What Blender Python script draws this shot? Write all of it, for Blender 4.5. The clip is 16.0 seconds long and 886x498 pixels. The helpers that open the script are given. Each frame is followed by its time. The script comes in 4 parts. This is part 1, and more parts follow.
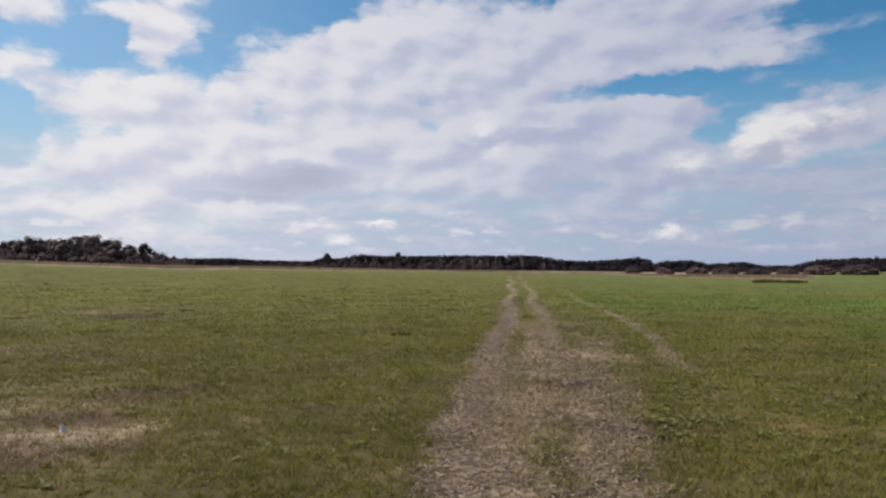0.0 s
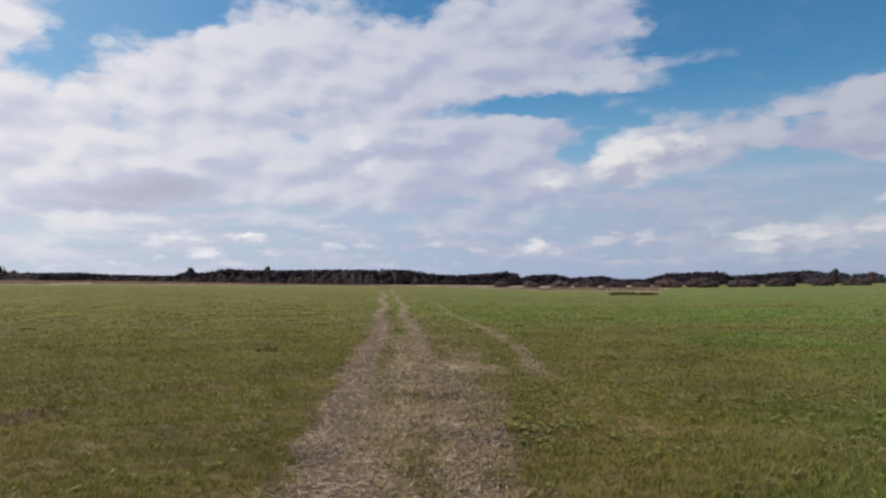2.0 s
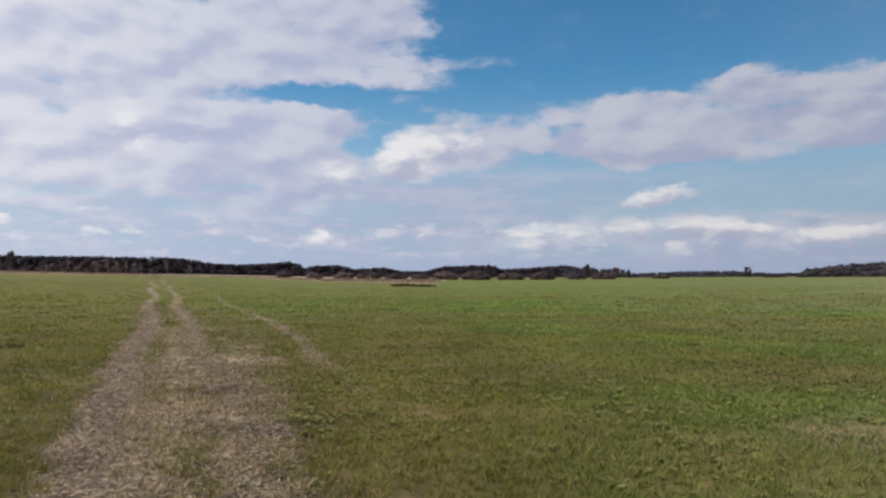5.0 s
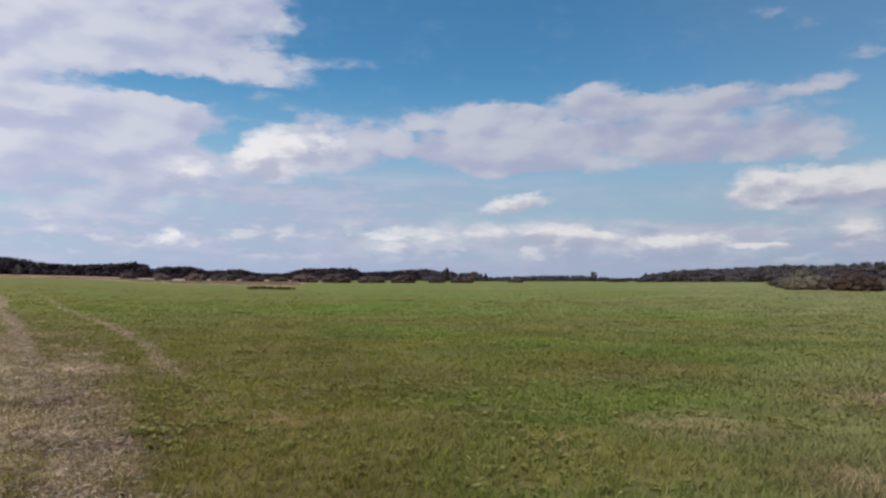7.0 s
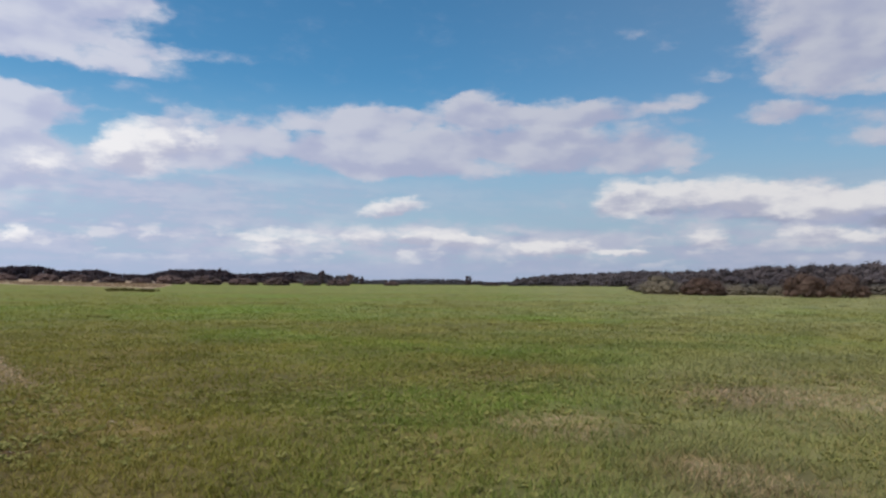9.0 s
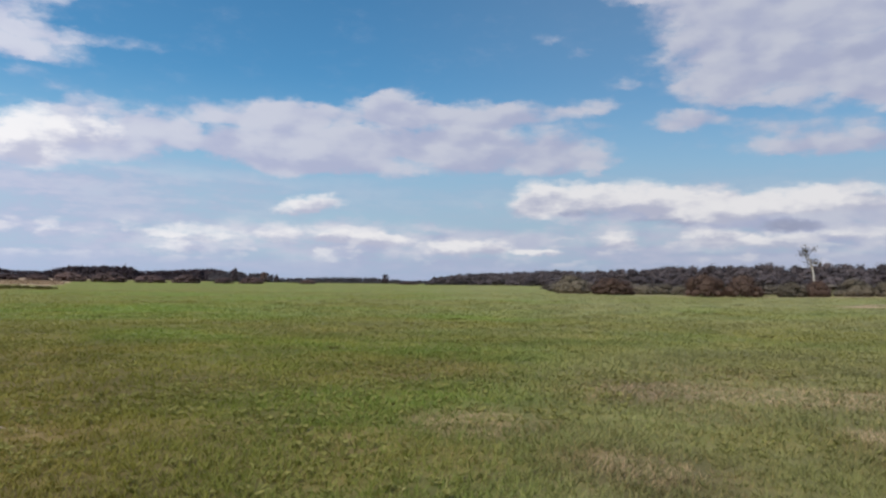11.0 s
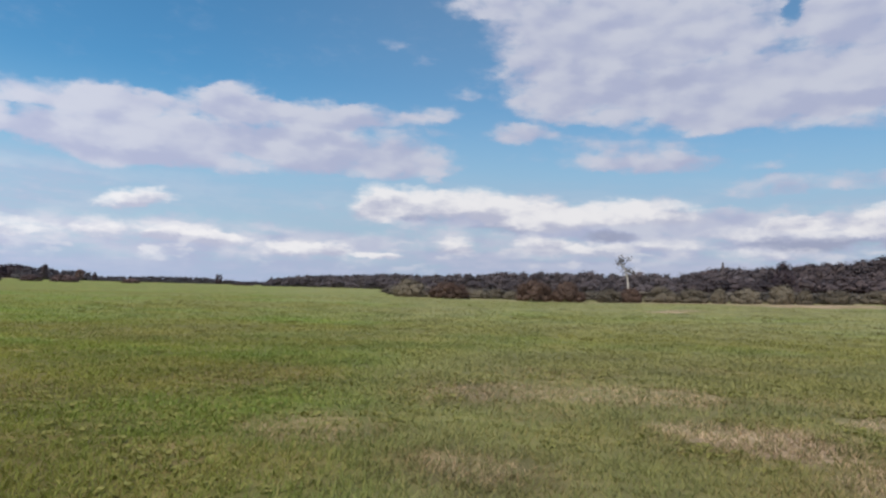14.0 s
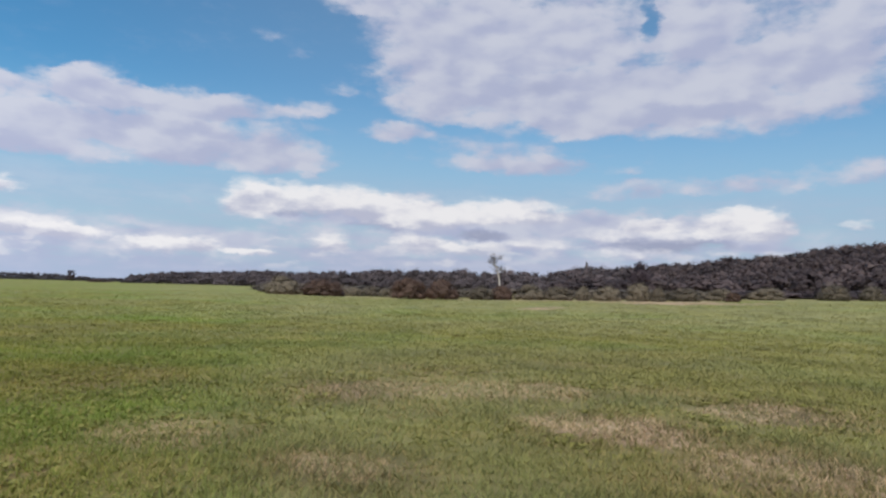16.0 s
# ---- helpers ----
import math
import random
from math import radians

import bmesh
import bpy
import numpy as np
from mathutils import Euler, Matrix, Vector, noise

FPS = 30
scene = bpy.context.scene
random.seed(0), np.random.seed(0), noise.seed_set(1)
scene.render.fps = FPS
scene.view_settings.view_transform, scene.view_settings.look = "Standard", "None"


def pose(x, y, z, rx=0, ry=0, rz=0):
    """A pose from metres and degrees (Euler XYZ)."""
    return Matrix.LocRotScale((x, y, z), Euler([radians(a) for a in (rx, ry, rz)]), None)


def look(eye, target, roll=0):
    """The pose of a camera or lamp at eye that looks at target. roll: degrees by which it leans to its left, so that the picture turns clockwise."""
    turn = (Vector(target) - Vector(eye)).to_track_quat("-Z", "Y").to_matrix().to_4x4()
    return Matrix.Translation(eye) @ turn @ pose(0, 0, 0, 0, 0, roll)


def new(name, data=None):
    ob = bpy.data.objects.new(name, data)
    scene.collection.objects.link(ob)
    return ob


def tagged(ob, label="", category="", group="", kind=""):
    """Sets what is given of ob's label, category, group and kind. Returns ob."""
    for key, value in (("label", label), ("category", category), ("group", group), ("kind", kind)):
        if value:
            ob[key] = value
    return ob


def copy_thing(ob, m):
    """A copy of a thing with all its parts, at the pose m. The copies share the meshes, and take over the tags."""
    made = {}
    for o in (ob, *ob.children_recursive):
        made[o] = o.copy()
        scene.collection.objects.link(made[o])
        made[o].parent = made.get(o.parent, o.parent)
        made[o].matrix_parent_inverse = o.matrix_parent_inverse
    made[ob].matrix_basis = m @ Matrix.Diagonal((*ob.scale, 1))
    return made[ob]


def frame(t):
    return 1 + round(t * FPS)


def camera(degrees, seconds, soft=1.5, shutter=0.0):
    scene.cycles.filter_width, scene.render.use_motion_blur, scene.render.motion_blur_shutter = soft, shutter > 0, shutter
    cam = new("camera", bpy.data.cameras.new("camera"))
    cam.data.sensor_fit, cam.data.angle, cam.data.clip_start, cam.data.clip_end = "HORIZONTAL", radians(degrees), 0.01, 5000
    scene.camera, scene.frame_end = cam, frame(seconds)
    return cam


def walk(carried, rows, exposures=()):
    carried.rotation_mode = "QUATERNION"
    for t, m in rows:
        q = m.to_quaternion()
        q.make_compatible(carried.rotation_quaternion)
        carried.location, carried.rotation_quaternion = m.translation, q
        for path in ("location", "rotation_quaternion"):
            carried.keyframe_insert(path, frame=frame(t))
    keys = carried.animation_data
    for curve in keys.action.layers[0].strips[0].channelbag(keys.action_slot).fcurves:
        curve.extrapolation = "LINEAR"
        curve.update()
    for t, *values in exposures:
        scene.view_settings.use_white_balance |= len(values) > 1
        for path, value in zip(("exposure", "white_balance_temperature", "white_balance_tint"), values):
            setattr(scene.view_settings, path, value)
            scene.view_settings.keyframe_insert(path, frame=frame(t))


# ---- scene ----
cam = camera(65.33, 16.0, soft=2.4)
PATH = [
    (0.0, pose(-0.000, 0.000, 1.600, 91.794, 0.334, 0.000)),
    (0.5, pose(0.042, -0.001, 1.588, 91.978, 0.370, -1.591)),
    (1.0, pose(0.077, 0.003, 1.581, 91.860, 0.587, -3.635)),
    (1.5, pose(0.089, 0.012, 1.578, 91.864, 0.079, -6.011)),
    (2.0, pose(0.062, 0.021, 1.578, 92.887, 0.561, -10.533)),
    (2.5, pose(0.028, 0.025, 1.577, 92.666, 0.550, -14.016)),
    (3.0, pose(0.012, 0.019, 1.577, 92.607, -0.021, -17.353)),
    (3.5, pose(0.007, 0.010, 1.575, 92.001, 0.021, -20.489)),
    (4.0, pose(0.018, 0.001, 1.575, 92.236, 0.084, -23.131)),
    (4.2, pose(0.020, 0.000, 1.575, 92.280, 0.070, -24.150)),
    (6.3, pose(0.022, -0.007, 1.579, 92.000, -0.550, -35.640)),
    (6.5, pose(0.022, -0.007, 1.580, 92.140, -0.565, -36.829)),
    (7.0, pose(0.019, -0.004, 1.584, 92.399, -0.551, -39.831)),
    (7.5, pose(0.017, 0.003, 1.585, 92.234, -0.956, -42.507)),
    (8.0, pose(0.019, 0.009, 1.583, 92.303, -1.034, -45.824)),
    (8.5, pose(0.023, 0.003, 1.585, 92.461, -0.919, -48.601)),
    (8.7, pose(0.023, 0.001, 1.585, 92.620, -0.930, -49.200)),
    (10.8, pose(0.026, -0.017, 1.586, 92.730, -1.210, -56.140)),
    (11.0, pose(0.027, -0.018, 1.586, 92.810, -1.228, -56.884)),
    (11.5, pose(0.030, -0.023, 1.588, 93.081, -1.165, -58.692)),
    (12.0, pose(0.031, -0.022, 1.590, 93.134, -1.647, -60.663)),
    (12.5, pose(0.032, -0.019, 1.593, 93.209, -1.811, -62.773)),
    (13.0, pose(0.029, -0.018, 1.596, 93.337, -1.927, -64.520)),
    (13.5, pose(0.023, -0.021, 1.594, 93.482, -1.864, -67.001)),
    (14.0, pose(0.024, -0.027, 1.595, 93.417, -2.099, -70.117)),
    (14.5, pose(0.030, -0.027, 1.593, 93.171, -2.380, -73.752)),
    (15.0, pose(0.046, -0.030, 1.596, 93.404, -2.248, -76.047)),
    (15.5, pose(0.058, -0.028, 1.592, 93.404, -2.431, -78.228)),
    (16.0, pose(0.071, -0.026, 1.590, 93.587, -2.144, -80.435)),
]
walk(cam, PATH, [(0.0, -0.28), (4.0, -0.22), (8.0, -0.12), (12.0, 0.03), (16.0, 0.10)])

# ---- light ----
SUN_AZ, SUN_EL = -85.0, 48.0
sun = new("sun", bpy.data.lights.new("sun", "SUN"))
sun.data.energy, sun.data.angle, sun.data.color = 3.75, radians(0.6), (1.0, 0.93, 0.80)
sun_way = Vector((math.sin(radians(SUN_AZ)) * math.cos(radians(SUN_EL)), math.cos(radians(SUN_AZ)) * math.cos(radians(SUN_EL)), math.sin(radians(SUN_EL))))
sun.matrix_world = look(sun_way * 60, (0, 0, 0))


class Nodes:
    """Short hand for building a node tree."""

    def __init__(self, tree):
        self.tree, self.links = tree, tree.links
        tree.nodes.clear()

    def add(self, kind, **values):
        node = self.tree.nodes.new(kind)
        for key, value in values.items():
            setattr(node, key, value)
        return node

    def put(self, socket, value):
        if isinstance(value, bpy.types.NodeSocket):
            self.links.new(value, socket)
        elif value is not None:
            socket.default_value = value

    def math(self, op, a, b=None, c=None, clamp=False):
        node = self.add("ShaderNodeMath", operation=op, use_clamp=clamp)
        for i, v in enumerate((a, b, c)):
            self.put(node.inputs[i], v)
        return node.outputs[0]

    def vec(self, op, a, b=None, c=None):
        node = self.add("ShaderNodeVectorMath", operation=op)
        for i, v in enumerate((a, b, c)):
            self.put(node.inputs[i], v)
        return node.outputs["Value" if op in ("DOT_PRODUCT", "LENGTH") else "Vector"]

    def smooth(self, x, low, high, a=0.0, b=1.0):
        node = self.add("ShaderNodeMapRange", interpolation_type="SMOOTHSTEP")
        for i, v in enumerate((x, low, high, a, b)):
            self.put(node.inputs[i], v)
        return node.outputs[0]

    def noise(self, at, scale, detail=4.0, rough=0.55, color=False):
        node = self.add("ShaderNodeTexNoise")
        self.put(node.inputs["Vector"], at)
        node.inputs["Scale"].default_value, node.inputs["Detail"].default_value, node.inputs["Roughness"].default_value = scale, detail, rough
        return node.outputs["Color" if color else 0]

    def billow(self, at, scale, detail=2.0, rough=0.5, soft=0.35):
        """Rounded heaps, 1 on their tops and 0 in the creases between them."""
        node = self.add("ShaderNodeTexVoronoi", voronoi_dimensions="2D", feature="SMOOTH_F1", normalize=True)
        self.put(node.inputs["Vector"], at)
        for key, value in (("Scale", scale), ("Detail", detail), ("Roughness", rough), ("Smoothness", soft)):
            node.inputs[key].default_value = value
        return self.smooth(node.outputs["Distance"], 0.06, 0.46, 1.0, 0.0)

    def mix(self, f, a, b, blend="MIX"):
        node = self.add("ShaderNodeMix", data_type="RGBA", blend_type=blend)
        self.put(node.inputs["Factor"], f)
        for name, v in (("A", a), ("B", b)):
            socket = [s for s in node.inputs if s.name == name and s.type == "RGBA"][0]
            self.put(socket, (*v, 1.0) if isinstance(v, tuple) and len(v) == 3 else v)
        return [s for s in node.outputs if s.type == "RGBA"][0]


def glow_vector(n, value):
    node = n.add("ShaderNodeCombineXYZ")
    for k in range(3):
        n.put(node.inputs[k], value)
    return node.outputs[0]


def build_sky():
    """Blue sky with broken cumulus. A cloud: azimuth, elevation, half width, half height in degrees, lean, strength."""
    world = bpy.data.worlds.new("sky")
    scene.world = world
    world.use_nodes = True
    n = Nodes(world.node_tree)
    way = n.add("ShaderNodeTexCoord").outputs["Generated"]
    way = n.vec("NORMALIZE", way)
    sep = n.add("ShaderNodeSeparateXYZ")
    n.put(sep.inputs[0], way)
    az = n.math("MULTIPLY", n.math("ARCTAN2", sep.outputs[0], sep.outputs[1]), 180 / math.pi)
    el = n.math("MULTIPLY", n.math("ARCSINE", sep.outputs[2]), 180 / math.pi)
    comb = n.add("ShaderNodeCombineXYZ")
    n.put(comb.inputs[0], az), n.put(comb.inputs[1], el)
    flat = comb.outputs[0]

    # billows: the noise is wider than high
    billow_at = n.vec("MULTIPLY", flat, (0.55, 1.0, 1.0))
    coarse = n.noise(billow_at, 0.20, 3, 0.5, color=True)
    fine = n.noise(billow_at, 0.62, 5, 0.55, color=True)
    bend = n.vec("ADD", n.vec("MULTIPLY", n.vec("SUBTRACT", coarse, (0.5, 0.5, 0.5)), (2.4, 1.1, 0)),
                 n.vec("MULTIPLY", n.vec("SUBTRACT", fine, (0.5, 0.5, 0.5)), (2.4, 1.3, 0)))
    wisp_at = n.vec("MULTIPLY", flat, (0.6, 1.3, 1.0))
    wisp = n.noise(wisp_at, 1.25, 5, 0.62, color=True)
    wisp_bend = n.vec("SUBTRACT", wisp, (0.5, 0.5, 0.5))
    bend = n.vec("MULTIPLY_ADD", wisp_bend, (1.5, 0.9, 0), bend)
    at = n.vec("ADD", flat, bend)
    billow = n.vec("ADD", billow_at, n.vec("MULTIPLY", fine, (0.9, 0.7, 0)))
    grain = n.noise(billow, 0.34, 8, 0.60)
    smooth_a = n.noise(billow, 0.34, 3, 0.5)
    smooth_b = n.noise(n.vec("ADD", billow, (-0.6, 1.0, 0)), 0.34, 3, 0.5)
    emboss = n.math("SUBTRACT", smooth_a, smooth_b)
    curl = n.noise(n.vec("MULTIPLY_ADD", wisp, (0.8, 0.5, 0), wisp_at), 0.95, 6, 0.62)
    heap_at = n.vec("ADD", n.vec("MULTIPLY", flat, (0.60, 1.0, 1.0)), n.vec("MULTIPLY", wisp_bend, (0.9, 0.7, 0)))
    heap = n.billow(heap_at, 0.34, 1.4, 0.42, 0.7)
    heap_lit = n.math("SUBTRACT", heap, n.billow(n.vec("ADD", heap_at, (-0.45, 0.75, 0)), 0.34, 1.4, 0.42, 0.7))
    streak = n.noise(n.vec("MULTIPLY", flat, (0.16, 1.0, 1.0)), 0.7, 6, 0.6)

    mass, height, count = 0.0, 0.0, 0

    def in_turn(where, total):
        """Ties a cloud to the one before it, so that they are worked out one after another."""
        return n.vec("MULTIPLY_ADD", total, (1e-9, 1e-9, 0), where)

    def cloud(a, e, w, h, strength=1.0, lean=0.0):
        nonlocal mass, height, at, count
        count += 1
        if count % 4 == 0:
            at = in_turn(at, height)
        if abs(lean) > 0.02:
            at_leant = n.vec("ADD", at, n.vec("MULTIPLY", n.vec("SUBTRACT", swap, (0, a, 0)), (0, -lean, 0)))
        else:
            at_leant = at
        d = n.vec("MULTIPLY_ADD", at_leant, (1 / w, 1 / h, 0), (-a / w, -e / h, 0))
        up = n.vec("DOT_PRODUCT", d, (0, 1, 0))
        under = n.math("MINIMUM", up, 0.0)
        near = n.math("SUBTRACT", 1.0, n.math("MULTIPLY_ADD", n.math("MULTIPLY", under, under), 1.8, n.vec("DOT_PRODUCT", d, d)), clamp=True)
        near = n.math("MULTIPLY", near, strength)
        mass = n.math("ADD", mass, near)
        height = n.math("MULTIPLY_ADD", near, up, height)

    def puff(a, e, w, h, strength=1.0, lean=0.0):
        nonlocal puffs, puff_height, at_puff, count
        count += 1
        if count % 4 == 0:
            at_puff = in_turn(at_puff, puff_height if puff_height else height)
        where = at_puff
        if lean:
            where = n.vec("ADD", where, n.vec("MULTIPLY", n.vec("SUBTRACT", swap, (0, a, 0)), (0, -lean, 0)))
        d = n.vec("MULTIPLY_ADD", where, (1 / w, 1 / h, 0), (-a / w, -e / h, 0))
        up = n.vec("DOT_PRODUCT", d, (0, 1, 0))
        under = n.math("MINIMUM", up, 0.0)
        near = n.math("SUBTRACT", 1.0, n.math("MULTIPLY_ADD", n.math("MULTIPLY", under, under), 2.2, n.vec("DOT_PRODUCT", d, d)), clamp=True)
        near = n.math("MULTIPLY", near, strength)
        puffs = n.math("ADD", puffs, near)
        puff_height = n.math("MULTIPLY_ADD", near, up, puff_height)

    puffs, puff_height = 0.0, 0.0
    at_puff = n.vec("ADD", flat, n.vec("MULTIPLY_ADD", wisp_bend, (1.5, 0.8, 0), n.vec("MULTIPLY", bend, (0.35, 0.25, 0.0))))
    swapper = n.add("ShaderNodeCombineXYZ")
    n.put(swapper.inputs[1], az)
    swap = swapper.outputs[0]

    # the broad bank over the track
    cloud(-31.4, 18.6, 3.5, 2.8), cloud(-22.4, 19.4, 4.3, 3.3), cloud(-22.9, 17.1, 1.9, 3.2), cloud(-21.2, 17.2, 2.4, 1.7, 0.7)
    cloud(-26.5, 19.0, 2.0, 1.1, 0.4), cloud(-31.4, 14.2, 3.8, 2.4, 0.8), cloud(-25.9, 12.5, 5.8, 2.6), cloud(-22.9, 9.4, 9.3, 6.8)
    cloud(-25.6, 4.8, 12.5, 5.5, 0.8), cloud(-20.1, 11.6, 4.9, 4.6), cloud(-16.1, 14.4, 2.9, 1.8, 0.9), cloud(-10.2, 10.3, 10.0, 7.9)
    cloud(-11.3, 16.3, 6.4, 4.1), cloud(-3.4, 15.8, 9.7, 6.9), cloud(1.3, 16.8, 12.3, 7.1, 1.1), cloud(7.5, 15.7, 9.2, 5.3)
    cloud(-1.5, 9.5, 16.0, 6.5), cloud(12.7, 19.0, 3.4, 4.9), cloud(14.5, 18.6, 13.6, 4.5), cloud(21.1, 16.8, 7.8, 3.8, 0.7)
    cloud(27.9, 17.1, 8.1, 0.9, 0.6), cloud(26.4, 15.9, 5.4, 1.5, 0.5), cloud(14.7, 15.9, 7.5, 2.2), cloud(12.7, 12.5, 14.4, 1.2, 0.7)
    cloud(14.9, 9.9, 7.9, 4.6, 0.9), cloud(6.4, 9.4, 7.7, 4.8), cloud(17.4, 8.3, 3.8, 4.1, 0.8), cloud(-2.1, 13.9, 2.5, 1.1, -1.1)
    cloud(-24.1, 10.6, 2.1, 1.2, -0.7), cloud(-32.2, 9.5, 2.1, 3.9, -0.5), cloud(-11.7, 19.6, 3.5, 1.9, -0.5), cloud(7.2, 6.1, 21.7, 3.6, 0.5)
    cloud(-13.4, 6.8, 8.0, 3.4), cloud(-21.1, 5.2, 6.2, 0.9, 0.6), cloud(20.4, 21.4, 8.2, 3.9), cloud(23.8, 19.9, 5.1, 1.8, 0.7)
    cloud(24.4, 13.6, 4.6, 1.3, 0.3)
    # the long cumulus
    cloud(20.3, 8.3, 3.4, 2.0, 0.8), cloud(26.1, 9.2, 4.0, 3.4), cloud(30.6, 10.3, 4.5, 3.7), cloud(34.5, 10.9, 3.4, 2.3)
    cloud(32.2, 8.6, 14.5, 1.8, 0.5), cloud(14.3, 9.6, 3.8, 6.1, 0.6), cloud(17.3, 14.3, 7.2, 1.3, -0.6), cloud(18.8, 11.5, 6.4, 1.4, 0.6)
    cloud(39.2, 10.5, 3.5, 1.3, 0.8), cloud(41.7, 13.1, 7.8, 1.6), cloud(45.0, 10.6, 8.4, 4.1, 0.9), cloud(49.7, 9.7, 11.6, 2.3, 0.8)
    cloud(53.2, 13.9, 3.8, 2.1), cloud(56.6, 13.7, 14.2, 1.4), cloud(54.5, 11.6, 7.9, 2.5, 0.7), cloud(63.2, 10.6, 10.3, 3.2, 0.9)
    cloud(67.0, 9.9, 4.5, 2.4, 0.6)
    cloud(46.0, 11.0, 13.0, 2.8, 0.35), cloud(58.0, 11.6, 10.0, 2.8, 0.4)
    # streaky cloud and wisps
    cloud(65.3, 19.6, 1.6, 0.9, 0.4), cloud(67.9, 18.5, 1.7, 0.7, 0.4), cloud(71.2, 16.1, 2.3, 0.9, 0.5), cloud(68.7, 14.3, 2.8, 1.1, 0.55)
    cloud(75.9, 13.0, 3.7, 1.3, 0.5), cloud(76.3, 12.8, 4.2, 1.2, 0.5), cloud(84.6, 10.9, 8.4, 2.2, 0.5, -0.07), cloud(89.7, 10.3, 8.2, 1.3, 0.6)
    cloud(98.5, 8.7, 8.8, 1.1, 0.55, 0.05), cloud(108.8, 9.2, 7.5, 1.6, 0.6, 0.08), cloud(102.7, 13.3, 5.6, 1.7, 0.35)
    cloud(76.6, 6.3, 20.2, 2.3, 0.9), cloud(88.5, 4.2, 26.8, 3.0), cloud(98.8, 5.5, 11.6, 2.2, 0.8), cloud(49.1, 2.7, 23.8, 3.1, 0.6)
    # the bank over the hill
    cloud(78.7, 17.9, 7.2, 5.7), cloud(72.8, 23.0, 5.2, 2.1, 0.7), cloud(86.1, 21.6, 14.4, 6.0, 1.1), cloud(86.3, 17.6, 9.1, 4.2)
    cloud(81.2, 14.9, 6.2, 2.2), cloud(89.4, 14.5, 7.3, 3.6), cloud(94.3, 14.7, 8.3, 3.8), cloud(97.6, 16.5, 8.4, 4.9), cloud(100.4, 21.0, 5.0, 4.9)
    cloud(108.9, 19.5, 8.4, 6.1, 1.1), cloud(106.8, 15.6, 11.2, 4.2), cloud(96.5, 21.1, 1.1, 2.0, -1), cloud(92.8, 17.6, 3.0, 1.4, -0.3)
    # small bright cumulus along the horizon
    puff(25.6, 9.3, 3.3, 3.2, 1.2), puff(29.5, 10.3, 3.4, 2.4, 0.6), puff(3.6, 10.1, 2.6, 4.1, 0.5), puff(19.4, 7.8, 2.7, 1.9, 0.6), puff(45.8, 6.0, 3.6, 1.2, 1, 0.16)
    puff(64.3, 6.4, 2.8, 2.6), puff(67.6, 6.9, 4.3, 2.0), puff(72.4, 6.8, 4.8, 2.2, 0.9), puff(77.7, 6.1, 5.7, 2.2, 1.2), puff(83.7, 6.4, 3.6, 1.8)
    puff(87.6, 6.4, 4.5, 1.6, 0.8), puff(97.2, 5.8, 3.1, 1.1, 0.8), puff(96.8, 5.0, 8.5, 1.1, 0.6), puff(103.9, 5.7, 4.2, 2.0, 1.5)
    puff(111.5, 5.8, 1.7, 0.5, 0.6), puff(70.9, 3.5, 2.2, 1.3), puff(78.6, 3.7, 3.6, 1.3, 0.9), puff(82.9, 3.5, 3.1, 1.2, 0.8)
    puff(87.9, 4.1, 4.1, 0.8, 0.6), puff(61.2, 3.0, 1.7, 1.1, 0.6), puff(64.7, 2.6, 2.3, 0.5, 0.7), puff(95.1, 3.5, 5.7, 0.9, 0.5)
    puff(57.4, 2.9, 3.6, 1.0, 0.5), puff(49.8, 3.4, 4.3, 0.7, 0.6), puff(52.1, 3.2, 3.3, 0.9, 0.6), puff(18.2, 2.8, 0.9, 1.1, 0.35)
    puff(22.5, 2.9, 2.3, 1.0, 0.4), puff(27.0, 3.3, 1.3, 1.2, 0.4), puff(37.1, 3.3, 6.0, 1.1, 0.7), puff(43.4, 3.5, 2.1, 1.4, 0.7)
    puff(48.8, 3.7, 5.6, 1.2, 0.7), puff(36.0, 2.2, 3.3, 0.9, 0.6), puff(47.2, 1.8, 1.6, 1.1, 0.7), puff(59.1, 2.7, 4.4, 1.1, 0.7)
    puff(64.6, 2.5, 2.3, 0.5, 0.7), puff(18.5, 2.8, 2.9, 1.2, 0.3), puff(1.7, 4.7, 1.5, 0.5, 0.6), puff(1.5, 3.0, 1.7, 0.6, 0.5)
    puff(-5.2, 3.8, 2.3, 0.6, 0.6), puff(-8.5, 2.4, 2.3, 0.9, 0.6), puff(-10.4, 3.6, 2.5, 0.9, 0.6), puff(-4.9, 3.6, 1.9, 0.7, 0.5)
    puff(18.0, 2.8, 1.8, 0.9, 0.35)
    # shaded undersides
    dim = 0.0
    for a, e, w, h, amount in ((-12.5, 7.4, 6.0, 1.7, 0.75), (-16, 6.7, 8.0, 1.0, 0.45), (-10, 7.9, 4.0, 1.1, 0.4), (-17, 5.9, 6.5, 0.5, 0.6), (9, 11.0, 5, 0.9, 0.6), (14, 7.4, 9, 1.5, 0.5), (60, 10.2, 9, 1.2, 0.4),
                               (88, 16.8, 4.5, 1.0, 0.6), (100, 14.6, 8, 1.0, 0.4), (82, 18.5, 8, 1.0, 0.3), (108, 18.5, 6, 1.2, 0.4), (41, 9.2, 10, 0.8, 0.4), (83.5, 4.9, 3, 0.6, 1.3), (98, 4.3, 8, 0.7, 1.2), (67.5, 6.1, 5, 0.5, 0.9),
                               (75, 5.2, 4, 0.5, 0.9), (57, 12.0, 12, 0.7, 0.4), (60, 13.2, 9, 0.4, 0.3)):
        d = n.vec("MULTIPLY_ADD", at, (1 / w, 1 / h, 0), (-a / w, -e / h, 0))
